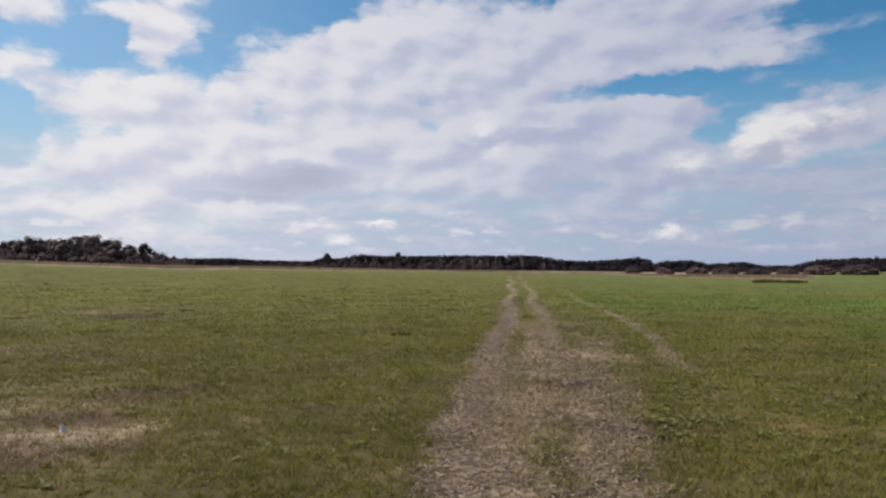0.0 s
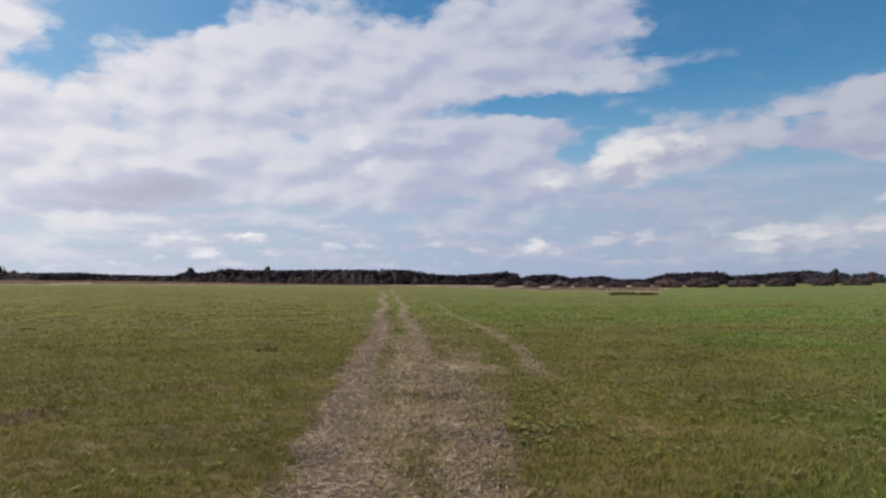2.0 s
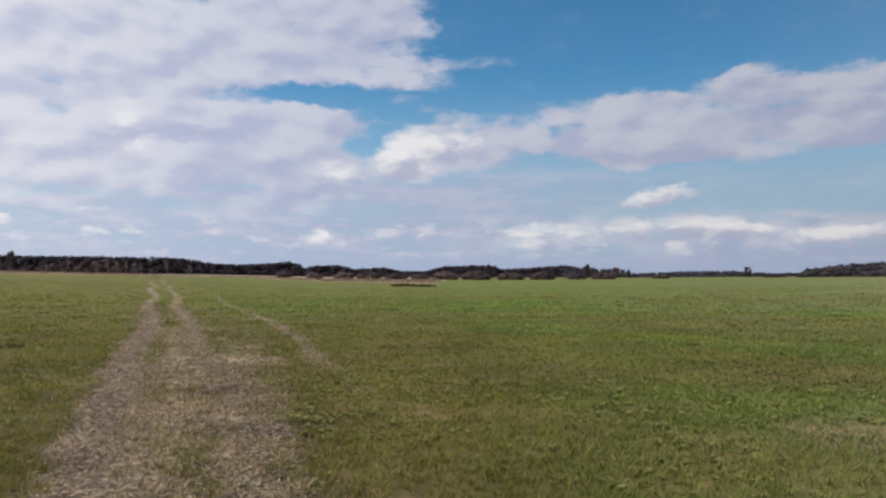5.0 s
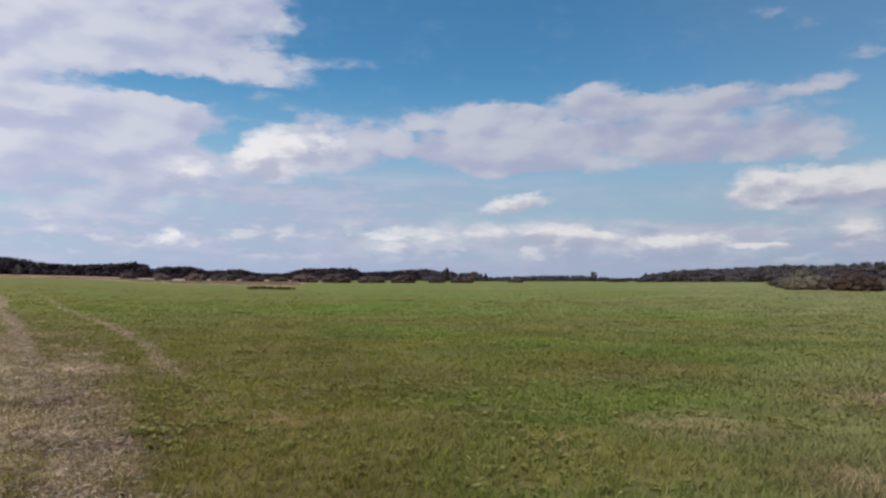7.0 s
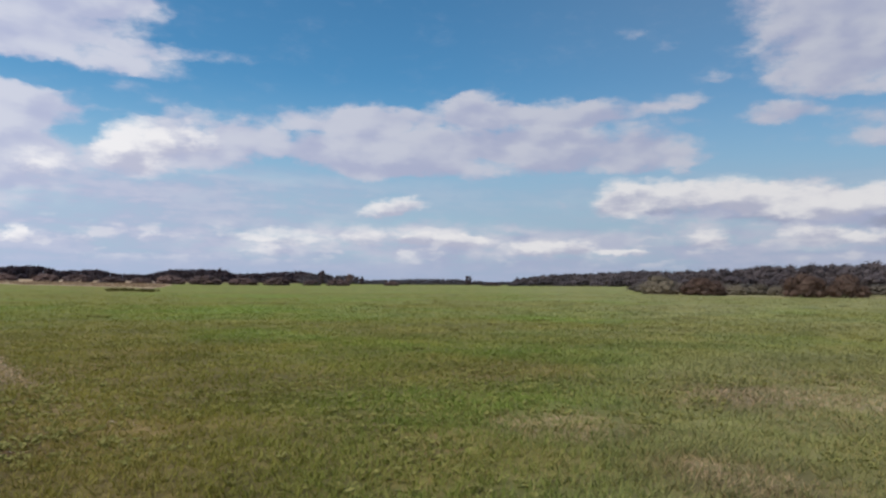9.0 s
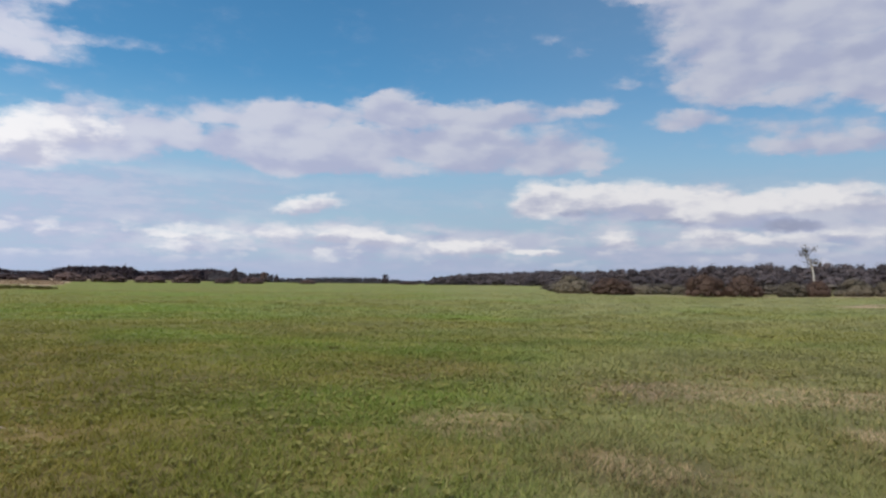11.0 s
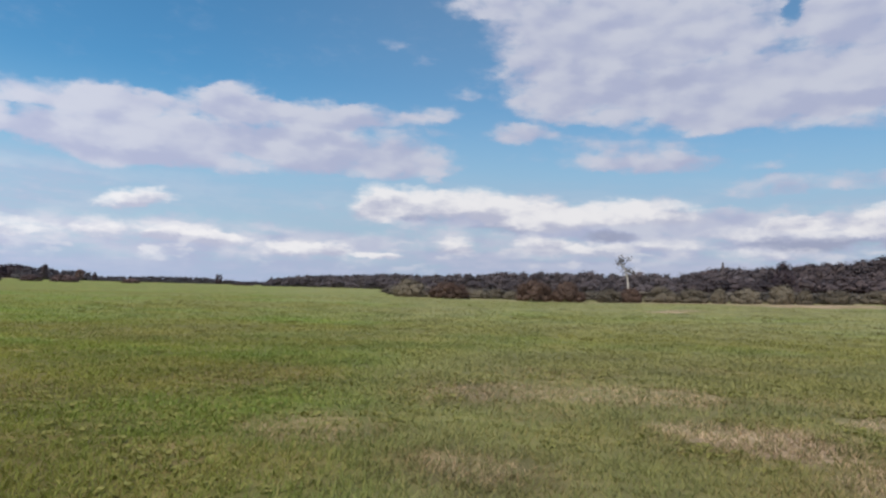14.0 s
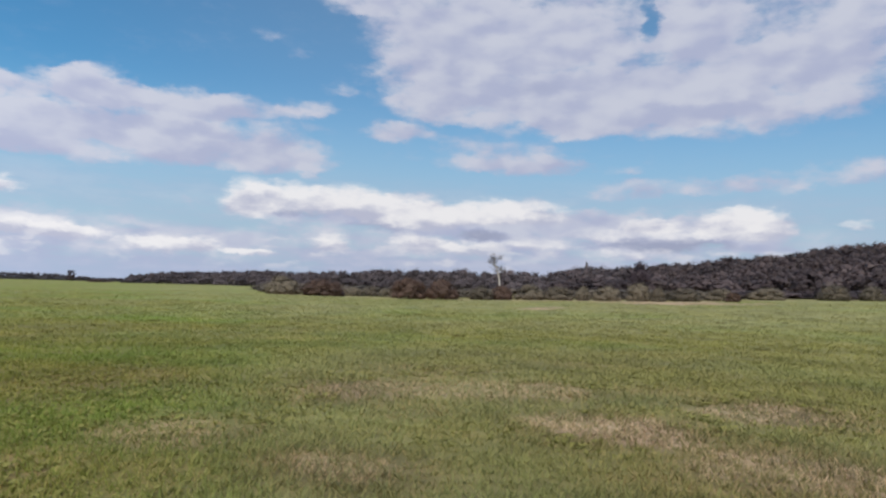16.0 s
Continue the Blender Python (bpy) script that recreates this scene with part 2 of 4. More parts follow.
        at = in_turn(at, dim) if dim else at
        dim = n.math("MULTIPLY_ADD", n.math("SUBTRACT", 1.0, n.vec("DOT_PRODUCT", d, d), clamp=True), amount, dim)

    # broken cloud over the rest of the sky
    mass = n.math("MAXIMUM", mass, 0.0)
    beyond = n.math("MAXIMUM", n.smooth(n.math("ABSOLUTE", n.math("SUBTRACT", az, 40.0)), 76, 90), n.smooth(el, 23, 30))
    wide = n.noise(n.vec("DIVIDE", way, n.math("ADD", n.math("ABSOLUTE", sep.outputs[2]), 0.15)), 1.3, 6, 0.6)
    wide = n.math("MULTIPLY", n.smooth(wide, 0.42, 0.62), beyond)
    mass_all = n.math("ADD", n.math("MULTIPLY", mass, n.math("SUBTRACT", 1.0, beyond)), wide)

    body = n.math("ADD", mass_all, n.math("MULTIPLY", n.math("MULTIPLY", n.math("SUBTRACT", grain, 0.5), 1.5), n.smooth(mass_all, 0.0, 0.35, 0.35, 1.0)))
    body = n.math("ADD", body, n.math("MULTIPLY", n.math("SUBTRACT", heap, 0.5), n.smooth(mass_all, 0.0, 0.35, 0.1, 0.6)))
    body = n.math("ADD", body, n.math("MULTIPLY", n.math("SUBTRACT", curl, 0.5), n.smooth(mass_all, 0.0, 0.5, 0.5, 1.1)))
    cover = n.smooth(body, -0.02, 1.0)
    deck = n.math("MULTIPLY", n.smooth(el, 10.5, 7.0), n.smooth(n.math("ADD", az, n.math("MULTIPLY", grain, 30.0)), 66, 40, 0.35, 1.0))
    deck = n.math("MAXIMUM", deck, n.smooth(el, 5.4, 3.8))
    veil = n.math("MULTIPLY", n.smooth(n.math("MULTIPLY_ADD", n.math("SUBTRACT", curl, 0.5), 0.4, streak), 0.33, 0.60, 0.45, 0.97), deck)
    cover = n.math("MAXIMUM", cover, veil)

    relief = n.math("DIVIDE", height, n.math("ADD", mass, 0.15))
    lit = n.math("ADD", n.math("MULTIPLY", relief, 0.55), n.math("ADD", n.math("MULTIPLY", n.math("SUBTRACT", grain, 0.5), 0.6), n.math("MULTIPLY", emboss, 1.6)))
    lit = n.math("ADD", lit, n.math("MULTIPLY", heap_lit, 1.0))
    lit = n.math("SUBTRACT", lit, dim)
    lit = n.smooth(lit, -0.7, 0.6)
    solid = n.smooth(mass, 0.0, 0.45)
    lit = n.math("ADD", n.math("MULTIPLY", lit, solid), n.math("MULTIPLY", n.math("SUBTRACT", 1.0, solid), n.smooth(n.math("MULTIPLY_ADD", n.math("SUBTRACT", curl, 0.5), 0.5, streak), 0.40, 0.68, -0.05, 0.5)))
    sunward = n.smooth(az, 22, -28)
    white = n.mix(sunward, (5.8, 6.1, 7.2), (7.6, 7.5, 7.8))
    shade = n.mix(sunward, (4.3, 4.7, 6.4), (5.5, 5.7, 6.8))
    cloud_color = n.mix(lit, shade, white)
    cloud_color = n.vec("MULTIPLY", cloud_color, glow_vector(n, n.smooth(dim, 0.3, 1.4, 1.0, 0.80)))

    air = n.add("ShaderNodeTexSky", sky_type="NISHITA")
    air.sun_disc, air.sun_elevation, air.sun_rotation = False, radians(SUN_EL), radians(SUN_AZ)
    air.altitude, air.air_density, air.dust_density, air.ozone_density = 50, 1.0, 0.6, 1.0
    blue = n.mix(1.0, air.outputs[0], tuple(SKY_GAIN * c for c in SKY_TINT), "MULTIPLY")
    haze = n.mix(sunward, (4.0, 4.8, 6.6), (5.6, 5.8, 6.9))
    teal = n.mix(sunward, (3.8, 5.3, 6.6), (4.2, 5.6, 6.4))
    blue = n.mix(n.smooth(el, 17, 3, 0, 0.9), blue, teal)
    blue = n.mix(n.smooth(az, 45, 75, 0, 0.14), blue, (4.8, 5.0, 5.6))
    blue = n.mix(n.smooth(az, 5, -30, 0, 0.35), blue, (4.6, 5.4, 6.2))
    sky = n.mix(cover, blue, cloud_color)
    puff_body = n.math("ADD", puffs, n.math("MULTIPLY", n.math("SUBTRACT", curl, 0.52), n.smooth(puffs, 0.0, 0.4, 0.2, 1.0)))
    puff_lit = n.math("ADD", n.math("DIVIDE", puff_height, n.math("ADD", puffs, 0.1)), n.math("MULTIPLY_ADD", emboss, 1.0, n.math("MULTIPLY", n.math("SUBTRACT", curl, 0.5), 1.0)))
    puff_lit = n.math("MULTIPLY_ADD", heap_lit, 0.5, puff_lit)
    puff_color = n.mix(n.smooth(puff_lit, -0.4, 0.35), (4.9, 5.1, 6.4), (8.6, 8.5, 8.7))
    sky = n.mix(n.smooth(puff_body, 0.06, 0.85, 0.0, 0.95), sky, puff_color)
    # the farthest cumulus, small and low
    far = n.noise(n.vec("MULTIPLY", n.vec("ADD", flat, n.vec("MULTIPLY", wisp_bend, (0.8, 0.5, 0))), (0.42, 1.15, 1.0)), 0.85, 3, 0.5)
    far = n.math("MULTIPLY", n.smooth(far, 0.53, 0.70), n.math("MULTIPLY", n.smooth(el, 0.9, 1.8), n.smooth(el, 5.2, 3.6, 0.0, 0.8)))
    sky = n.mix(far, sky, n.mix(sunward, (6.6, 6.7, 7.5), (7.4, 7.3, 7.7)))
    sky = n.mix(n.smooth(el, 3.0, 0.2, 0, 0.65), sky, haze)
    glow = n.smooth(az, -35, 80, 1.28, 0.90)
    sky = n.vec("MULTIPLY", sky, glow_vector(n, glow))
    out = n.add("ShaderNodeOutputWorld")
    back = n.add("ShaderNodeBackground")
    n.put(back.inputs[0], sky)
    back.inputs[1].default_value = 0.1
    n.links.new(back.outputs[0], out.inputs[0])


SKY_GAIN, SKY_TINT = 0.95, (0.50, 1.05, 1.28)
build_sky()


# ---- lie of the land ----
def spread(table, az):
    keys = np.array(table, dtype=float)
    return np.interp(az, keys[:, 0], keys[:, 1])


def swell(r):
    r = np.asarray(r, dtype=float)
    t = np.clip((r - 8) / 62, 0, 1)
    return t * t * (3 - 2 * t) * 400 * np.tanh(r / 400)


# azimuth, distance and elevation of the meadow's far edge
EDGE = [(-60, 340, 0.9), (-32.7, 340, 0.86), (-27.4, 350, 0.66), (-21.6, 370, 0.47), (-13, 520, 0.32), (-8.6, 560, 0.23), (0, 620, 0.06),
        (5, 640, -0.02), (10, 640, -0.09), (18, 600, -0.27), (26, 560, -0.32), (33, 540, -0.34), (45, 560, -0.25), (54, 500, -0.16), (60, 440, -0.06),
        (65, 300, -0.1), (66.5, 95, -0.60), (72, 95, -0.62), (79, 95, -0.60), (85, 95, -0.44), (91, 96, -0.26), (99, 100, -0.06), (104, 118, 0.24),
        (108, 130, 0.42), (113, 135, 0.56), (125, 140, 0.6)]
_edge = np.array(EDGE)
_slope = (1.6 + _edge[:, 1] * np.tan(np.radians(_edge[:, 2]))) / swell(_edge[:, 1])
SLOPE_AZ = np.concatenate([[-180, -120], _edge[:, 0], [170, 180]])
SLOPE = np.concatenate([[0.008, 0.010], _slope, [0.010, 0.008]])
_fine = np.arange(-180, 180.5, 0.5)
_raw = np.interp(_fine, SLOPE_AZ, SLOPE)
_soft = np.convolve(np.concatenate([_raw[-6:], _raw, _raw[:6]]), np.ones(5) / 5, "same")[6:-6]


def ground_z(x, y):
    x, y = np.asarray(x, dtype=float), np.asarray(y, dtype=float)
    r, az = np.hypot(x, y), np.degrees(np.arctan2(x, y))
    z = np.interp(az, _fine, _soft) * swell(r)
    hx, hy = 290 * math.sin(radians(116)), 290 * math.cos(radians(116))
    z += 8.0 * np.exp(-((x - hx) ** 2 + (y - hy) ** 2) / (2 * 52.0 ** 2))
    return z


_lattice = np.random.RandomState(5).rand(256, 256)


def value_noise(x, y, scale, octaves=3):
    total, gain, amp = 0.0, 0.0, 1.0
    for k in range(octaves):
        u, v = np.asarray(x) * scale + 17.3 * k, np.asarray(y) * scale + 41.7 * k
        i, j = np.floor(u).astype(int), np.floor(v).astype(int)
        fu, fv = u - i, v - j
        fu, fv = fu * fu * (3 - 2 * fu), fv * fv * (3 - 2 * fv)
        g = lambda a, b: _lattice[(i + a) % 256, (j + b) % 256]
        total = total + amp * ((g(0, 0) * (1 - fu) + g(1, 0) * fu) * (1 - fv) + (g(0, 1) * (1 - fu) + g(1, 1) * fu) * fv)
        gain, amp, scale = gain + amp, amp * 0.5, scale * 2.1
    return total / gain


def hummock(x, y):
    """Small unevenness of the turf, flattening out away from the viewer's stretch."""
    r = np.hypot(x, y)
    return (value_noise(x, y, 1.1, 3) - 0.5) * np.interp(r, [0, 3, 8, 20, 60, 120], [0.0, 0.06, 0.07, 0.035, 0.02, 0.0])


LEFT_RUT = [(-40, -4), (4, -0.1), (5.3, 0.1), (7, 0.18), (9, 0.40), (11.5, 0.72), (13.9, 1.02), (16.5, 1.33), (19.4, 1.72), (24, 2.28), (30, 2.97), (65, 6.4), (150, 14.8), (260, 25.6)]
RIGHT_RUT = [(-40, -3), (5, 1.2), (9.8, 1.95), (16.3, 2.55), (24, 3.45), (39, 5.1), (65, 7.8), (150, 16.4), (260, 27.4)]
SIDE_RUT = [(-40, -4), (4.8, 2.6), (6.4, 2.95), (9.3, 3.55), (12.4, 4.15), (17, 5.0), (22.4, 5.8), (27, 6.3), (46.7, 8.3), (80, 11.5), (150, 19)]
FIELD_END = [(-60, 124), (-33, 124), (-21.6, 132), (-13, 150), (-4, 165), (5, 215), (10, 260), (14.5, 230), (18.8, 180), (22, 165), (24.5, 148), (27, 145), (28.2, 180), (29, 420), (33, 600), (180, 900)]


def cover_at(x, y):
    """How dry, how bare and how lush (over half: pale) the meadow is at a place."""
    x, y = np.asarray(x, dtype=float), np.asarray(y, dtype=float)
    r, az = np.hypot(x, y), np.degrees(np.arctan2(x, y))
    wob = (value_noise(x, y, 0.9) - 0.5) * 0.5 + (value_noise(x + 5, y, 3.1, 3) - 0.5) * 0.45
    ahead = np.clip((y + 36) / 10, 0, 1)
    coarse, mid = value_noise(x, y, 0.12), value_noise(x + 9, y, 0.55, 4)

    def rut(table, half):
        keys = np.array(table)
        d = np.abs(x + wob * 0.7 + 0.22 * np.sin(y * 0.21 + 0.8) * np.clip((y - 24) / 12, 0, 1) - np.interp(y, keys[:, 0], keys[:, 1]))
        return np.clip(1.5 - d / half, 0, 1) * ahead

    left = rut(LEFT_RUT, np.interp(y, [5, 12, 20, 30, 70], [0.27, 0.30, 0.32, 0.24, 0.34]))
    right = rut(RIGHT_RUT, np.interp(y, [5, 12, 24, 70], [0.34, 0.32, 0.28, 0.34]))
    side = rut(SIDE_RUT, 0.25) * np.interp(y, [4, 10, 13, 20, 30, 45, 90], [0.10, 0.30, 0.50, 0.52, 0.48, 0.44, 0.30])
    edge_l, edge_r = np.interp(y, [4, 6.5, 9, 14, 20], [-0.55, -0.4, -0.1, 0.6, 1.4]), np.interp(y, [-40, 4.5, 6.5, 9, 12, 16, 22, 30], [-3, 2.9, 3.45, 3.95, 4.5, 5.0, 5.8, 6.6])
    across = (x - edge_l) / np.maximum(edge_r - edge_l, 0.5)
    lanes = value_noise(across * 7.0, y * 0.11, 1.0, 3)
    worn = np.clip((x + wob - edge_l) / 0.5, 0, 1) * np.clip((edge_r - x - 2 * wob) / 1.6, 0, 1) * np.interp(y, [4, 9, 14, 22, 34], [1.0, 0.92, 0.78, 0.55, 0.2]) * ahead
    dry = np.maximum.reduce([left * 0.86, right * 0.60, side, worn * np.clip(0.60 + 0.8 * (lanes - 0.5) + 0.7 * (mid - 0.5), 0.2, 0.76)])
    earthy = np.zeros_like(dry)
    for px, py, pr, amount in ((8.7, -0.8, 1.3, 0.55), (7.0, -2.2, 1.6, 0.48), (11.9, 0.4, 1.3, 0.42), (13.5, 2.7, 1.3, 0.32), (5.2, 3.8, 1.4, 0.26), (6.1, 1.8, 1.0, 0.42), (10.9, -3.2, 1.3, 0.5),
                               (10.8, 3.0, 1.5, 0.42), (7.0, 3.9, 1.1, 0.36), (-3.6, 6.4, 1.5, 0.55), (-5.2, 8.4, 1.8, 0.45), (-9, 13, 3.0, 0.35), (-12, 27, 4, 0.3), (10, 7, 1.6, 0.25),
                               (86, -14, 9, 0.85), (60, 0.6, 1.6, 0.8), (56, 2.4, 1.6, 0.7)):
        d = np.hypot(x - px, y - py) / pr + (mid - 0.5) * 1.6
        dry = np.maximum(dry, amount * np.clip(1.5 - d, 0, 1))
        earthy = np.maximum(earthy, amount * (4 < px < 20) * np.clip(1.5 - d, 0, 1))
    dry = np.maximum(dry, np.clip((mid - 0.50) * 1.5, 0, 0.3) * np.clip(1.5 - r / 25, 0.15, 1))
    end = np.array(FIELD_END)
    dry = np.maximum(dry, 0.92 * np.clip((r - np.interp(az, end[:, 0], end[:, 1]) + (coarse - 0.5) * 50) / 25, 0, 1) * (az > -70))
    strip = np.clip(1.5 - np.abs(r - np.interp(az, _edge[:, 0], _edge[:, 1]) + 3.5) / 3.0, 0, 1) * np.clip((az - 65) / 2, 0, 1) * (az < 125)
    dry = np.maximum(dry, strip * (0.35 + 0.8 * value_noise(x, y, 0.15, 2)))
    bare = left * np.clip((value_noise(x, y, 1.7) - 0.45) * 4, 0, 1) * np.interp(y, [4, 15, 22], [0.42, 0.30, 0.1])
    bare = np.maximum(bare, earthy * 1.1 * np.clip((mid - 0.36) * 4, 0, 1))
    bare = np.maximum(bare, worn * np.clip((value_noise(x + 3, y, 2.1, 3) - 0.54) * 5, 0, 0.75) * np.interp(y, [4, 7, 12], [1.0, 0.7, 0.15]))
    # small bare patches; the shade in their hollows is included as dark soil
    for px, py, pr in ((-6.6, 13.1, 0.55), (-4.1, 9.1, 0.5), (-4.2, 7.7, 0.45), (-3.7, 6.0, 0.5), (-3.0, 6.3, 0.3), (-3.4, 9.7, 0.25), (-1.8, 11.7, 0.3), (1.9, 9.7, 0.3), (2.0, 7.0, 0.4), (-11, 24, 0.8)):
        d = np.hypot((x - px) / 1.6, y - py) / pr + (mid - 0.5) * 1.5
        bare = np.maximum(bare, np.clip(1.5 - d, 0, 1) * 0.9)
    rim = np.interp(az, _edge[:, 0], _edge[:, 1])
    bare = np.maximum(bare, 0.8 * np.clip((r - rim * 1.02) / 6, 0, 1) * (az > -60) * (az < 125) * (np.abs(az + 18.4) > 2.0) * np.interp(az, [40, 66, 88, 100], [0.15, 0.5, 0.5, 0.9]))
    lush = np.clip((r - 8) / 14, 0, 1) * np.clip((az + 5) / 30, 0.25, 1) * np.clip(coarse * 1.6, 0, 1)
    # towards the right: paler, drier grass, with front-lit brightness put into its colour
    pale_front_lit = np.clip((az - 26) / 44, 0, 1) * np.clip((150 - az) / 20, 0, 1)
    lush = 0.5 * np.clip(lush, 0, 1) * (1 - pale_front_lit) + pale_front_lit * (0.62 + 0.38 * coarse)
    return np.clip(dry, 0, 1), np.clip(bare, 0, 1), np.clip(lush, 0, 1)


# ---- materials ----
def material(name):
    m = bpy.data.materials.new(name)
    m.use_nodes = True
    return m, Nodes(m.node_tree)


def finish(n, color, rough=0.8, translucent=0.0, bump=None, strength=0.3, distance=0.02):
    out = n.add("ShaderNodeOutputMaterial")
    skin = n.add("ShaderNodeBsdfPrincipled")
    n.put(skin.inputs["Base Color"], color)
    n.put(skin.inputs["Roughness"], rough)
    skin.inputs["Specular IOR Level"].default_value = 0.25
    if bump is not None:
        b = n.add("ShaderNodeBump")
        b.inputs["Strength"].default_value, b.inputs["Distance"].default_value = strength, distance
        n.put(b.inputs["Height"], bump)
        n.links.new(b.outputs[0], skin.inputs["Normal"])
    shader = skin.outputs[0]
    if translucent:
        leafy = n.add("ShaderNodeBsdfTranslucent")
        n.put(leafy.inputs[0], color)
        both = n.add("ShaderNodeMixShader")
        both.inputs[0].default_value = translucent
        n.links.new(shader, both.inputs[1]), n.links.new(leafy.outputs[0], both.inputs[2])
        shader = both.outputs[0]
    n.links.new(shader, out.inputs[0])


def meadow_color(n, vary, ground):
    cover = n.add("ShaderNodeAttribute", attribute_name="cover")
    sep = n.add("ShaderNodeSeparateColor")
    n.links.new(cover.outputs["Color"], sep.inputs[0])
    dry, bare, lush = sep.outputs[0], sep.outputs[1], sep.outputs[2]
    at = n.add("ShaderNodeNewGeometry").outputs["Position"]
    broad = n.math("ADD", n.math("MULTIPLY", n.noise(at, 0.05, 4, 0.6), 0.6), n.math("MULTIPLY", n.noise(at, 0.21, 5, 0.65), 0.4))
    drift = n.noise(n.vec("MULTIPLY", at, (1, 1, 0.2)), 0.7, 5, 0.65)
    green = n.mix(n.smooth(lush, 0.0, 0.5), GRASS_DULL, GRASS_LUSH)
    green = n.mix(n.smooth(broad, 0.40, 0.56, 0.0, 0.8), green, GRASS_OLIVE)
    green = n.mix(n.smooth(drift, 0.42, 0.72, 0, 0.4), green, GRASS_YELLOW)
    # lush over half: the pale grass that also carries the front-lit brightness
    green = n.mix(n.math("MULTIPLY", n.smooth(lush, 0.5, 1.0), n.smooth(broad, 0.40, 0.60, 1.0, 0.72)), green, GRASS_PALE)
    if ground:
        green = n.mix(cover.outputs["Alpha"], green, n.mix(vary, (0.085, 0.055, 0.026), (0.175, 0.118, 0.056)))
    patch = n.smooth(n.noise(at, 0.42, 5, 0.62), 0.34, 0.66, 0.80, 1.16)
    green = n.vec("MULTIPLY", green, glow_vector(n, patch))
    straw = n.mix(vary, STRAW_DARK, STRAW_PALE)
    straw = n.mix(n.smooth(dry, 0.22, 0.55), n.mix(vary, (0.135, 0.084, 0.038), (0.245, 0.165, 0.080)), straw)
    dry = n.smooth(n.math("ADD", dry, n.math("MULTIPLY", n.math("SUBTRACT", vary, 0.5), 0.7)), 0.15, 0.85)
    color = n.mix(dry, green, straw)
    soil = n.mix(vary, (0.060, 0.030, 0.018), (0.135, 0.078, 0.050))
    color = n.mix(bare if ground else n.math("MULTIPLY", bare, 0.5), color, soil)
    low, high = ((0.68, 0.68, 0.66), (1.12, 1.12, 1.08)) if ground else ((0.88, 0.88, 0.86), (1.50, 1.50, 1.42))
    return n.mix(1.0, color, n.mix(vary, low, high), "MULTIPLY")


GRASS_DULL, GRASS_LUSH = (0.178, 0.160, 0.026), (0.160, 0.222, 0.040)
GRASS_PALE = (0.245, 0.232, 0.108)
GRASS_OLIVE, GRASS_YELLOW = (0.176, 0.160, 0.035), (0.214, 0.184, 0.046)
STRAW_DARK, STRAW_PALE = (0.215, 0.143, 0.088), (0.49, 0.36, 0.255)

meadow_ground, n = material("meadow_ground")
_at = n.add("ShaderNodeNewGeometry").outputs["Position"]
_grain = n.noise(_at, 9.0, 6, 0.7)
_streaks = n.noise(n.vec("MULTIPLY", _at, (1, 1, 1)), 1.8, 5, 0.7)
_vary = n.math("MULTIPLY", n.math("ADD", n.math("ADD", _grain, _streaks), n.noise(_at, 0.33, 5, 0.7)), 0.3333)
finish(n, meadow_color(n, n.smooth(_vary, 0.36, 0.64), True), 0.9, 0, _grain, 0.35, 0.04)

grass_blade, n = material("grass_blade")
finish(n, meadow_color(n, n.add("ShaderNodeNewGeometry").outputs["Random Per Island"], False), 0.6, 0.4)


def leaf_material(name, dark, pale, rough=0.6, translucent=0.22):
    m, n = material(name)
    g = n.add("ShaderNodeNewGeometry")
    patch = n.noise(g.outputs["Position"], 0.35, 3, 0.6)
    tone = n.add("ShaderNodeAttribute", attribute_name="tone").outputs["Fac"]
    f = n.math("ADD", n.math("MULTIPLY", g.outputs["Random Per Island"], 0.35), n.math("ADD", n.math("MULTIPLY", patch, 0.25), n.math("MULTIPLY", tone, 0.5)))
    finish(n, n.mix(n.smooth(f, 0.15, 0.9), dark, pale), rough, translucent)
    return m


def bark_material(name, dark, pale, scale=3.0):
    m, n = material(name)
    at = n.vec("MULTIPLY", n.add("ShaderNodeNewGeometry").outputs["Position"], (1, 1, 0.3))
    f = n.noise(at, scale, 6, 0.7)
    finish(n, n.mix(n.smooth(f, 0.35, 0.65), dark, pale), 0.9, 0, f, 0.5, 0.05)
    return m


# the purple of haze and lens cast is put into these two leaf colours
leaf_dark = leaf_material("conifer_needles", (0.027, 0.018, 0.024), (0.055, 0.038, 0.045))
leaf_wood = leaf_material("broadleaf", (0.055, 0.035, 0.034), (0.150, 0.097, 0.087))
# lighter purple-grey: the air's haze before the middle wood, as leaf colour
leaf_hill_hazed = leaf_material("hill_broadleaf_hazed", (0.050, 0.040, 0.044), (0.116, 0.093, 0.098))
# cloud shade on the hill, given as a darker set of leaf colours
leaf_shady = leaf_material("hillside_leaves_shaded", (0.035, 0.026, 0.028), (0.105, 0.078, 0.079))
leaf_willow = leaf_material("willow_leaves", (0.062, 0.050, 0.037), (0.165, 0.136, 0.098))
leaf_scrub = leaf_material("scrub_leaves", (0.056, 0.046, 0.038), (0.140, 0.116, 0.090))
leaf_russet = leaf_material("russet_leaves", (0.044, 0.027, 0.023), (0.098, 0.060, 0.044))
# distance haze is painted in: bluer, greyer leaves for the far wood
leaf_far_hazed = leaf_material("far_needles_hazed", (0.042, 0.037, 0.045), (0.088, 0.077, 0.082))
bark_grey = bark_material("grey_bark", (0.05, 0.042, 0.035), (0.14, 0.12, 0.10))
bark_birch = bark_material("birch_bark", (0.16, 0.14, 0.12), (0.56, 0.52, 0.47), 2.0)


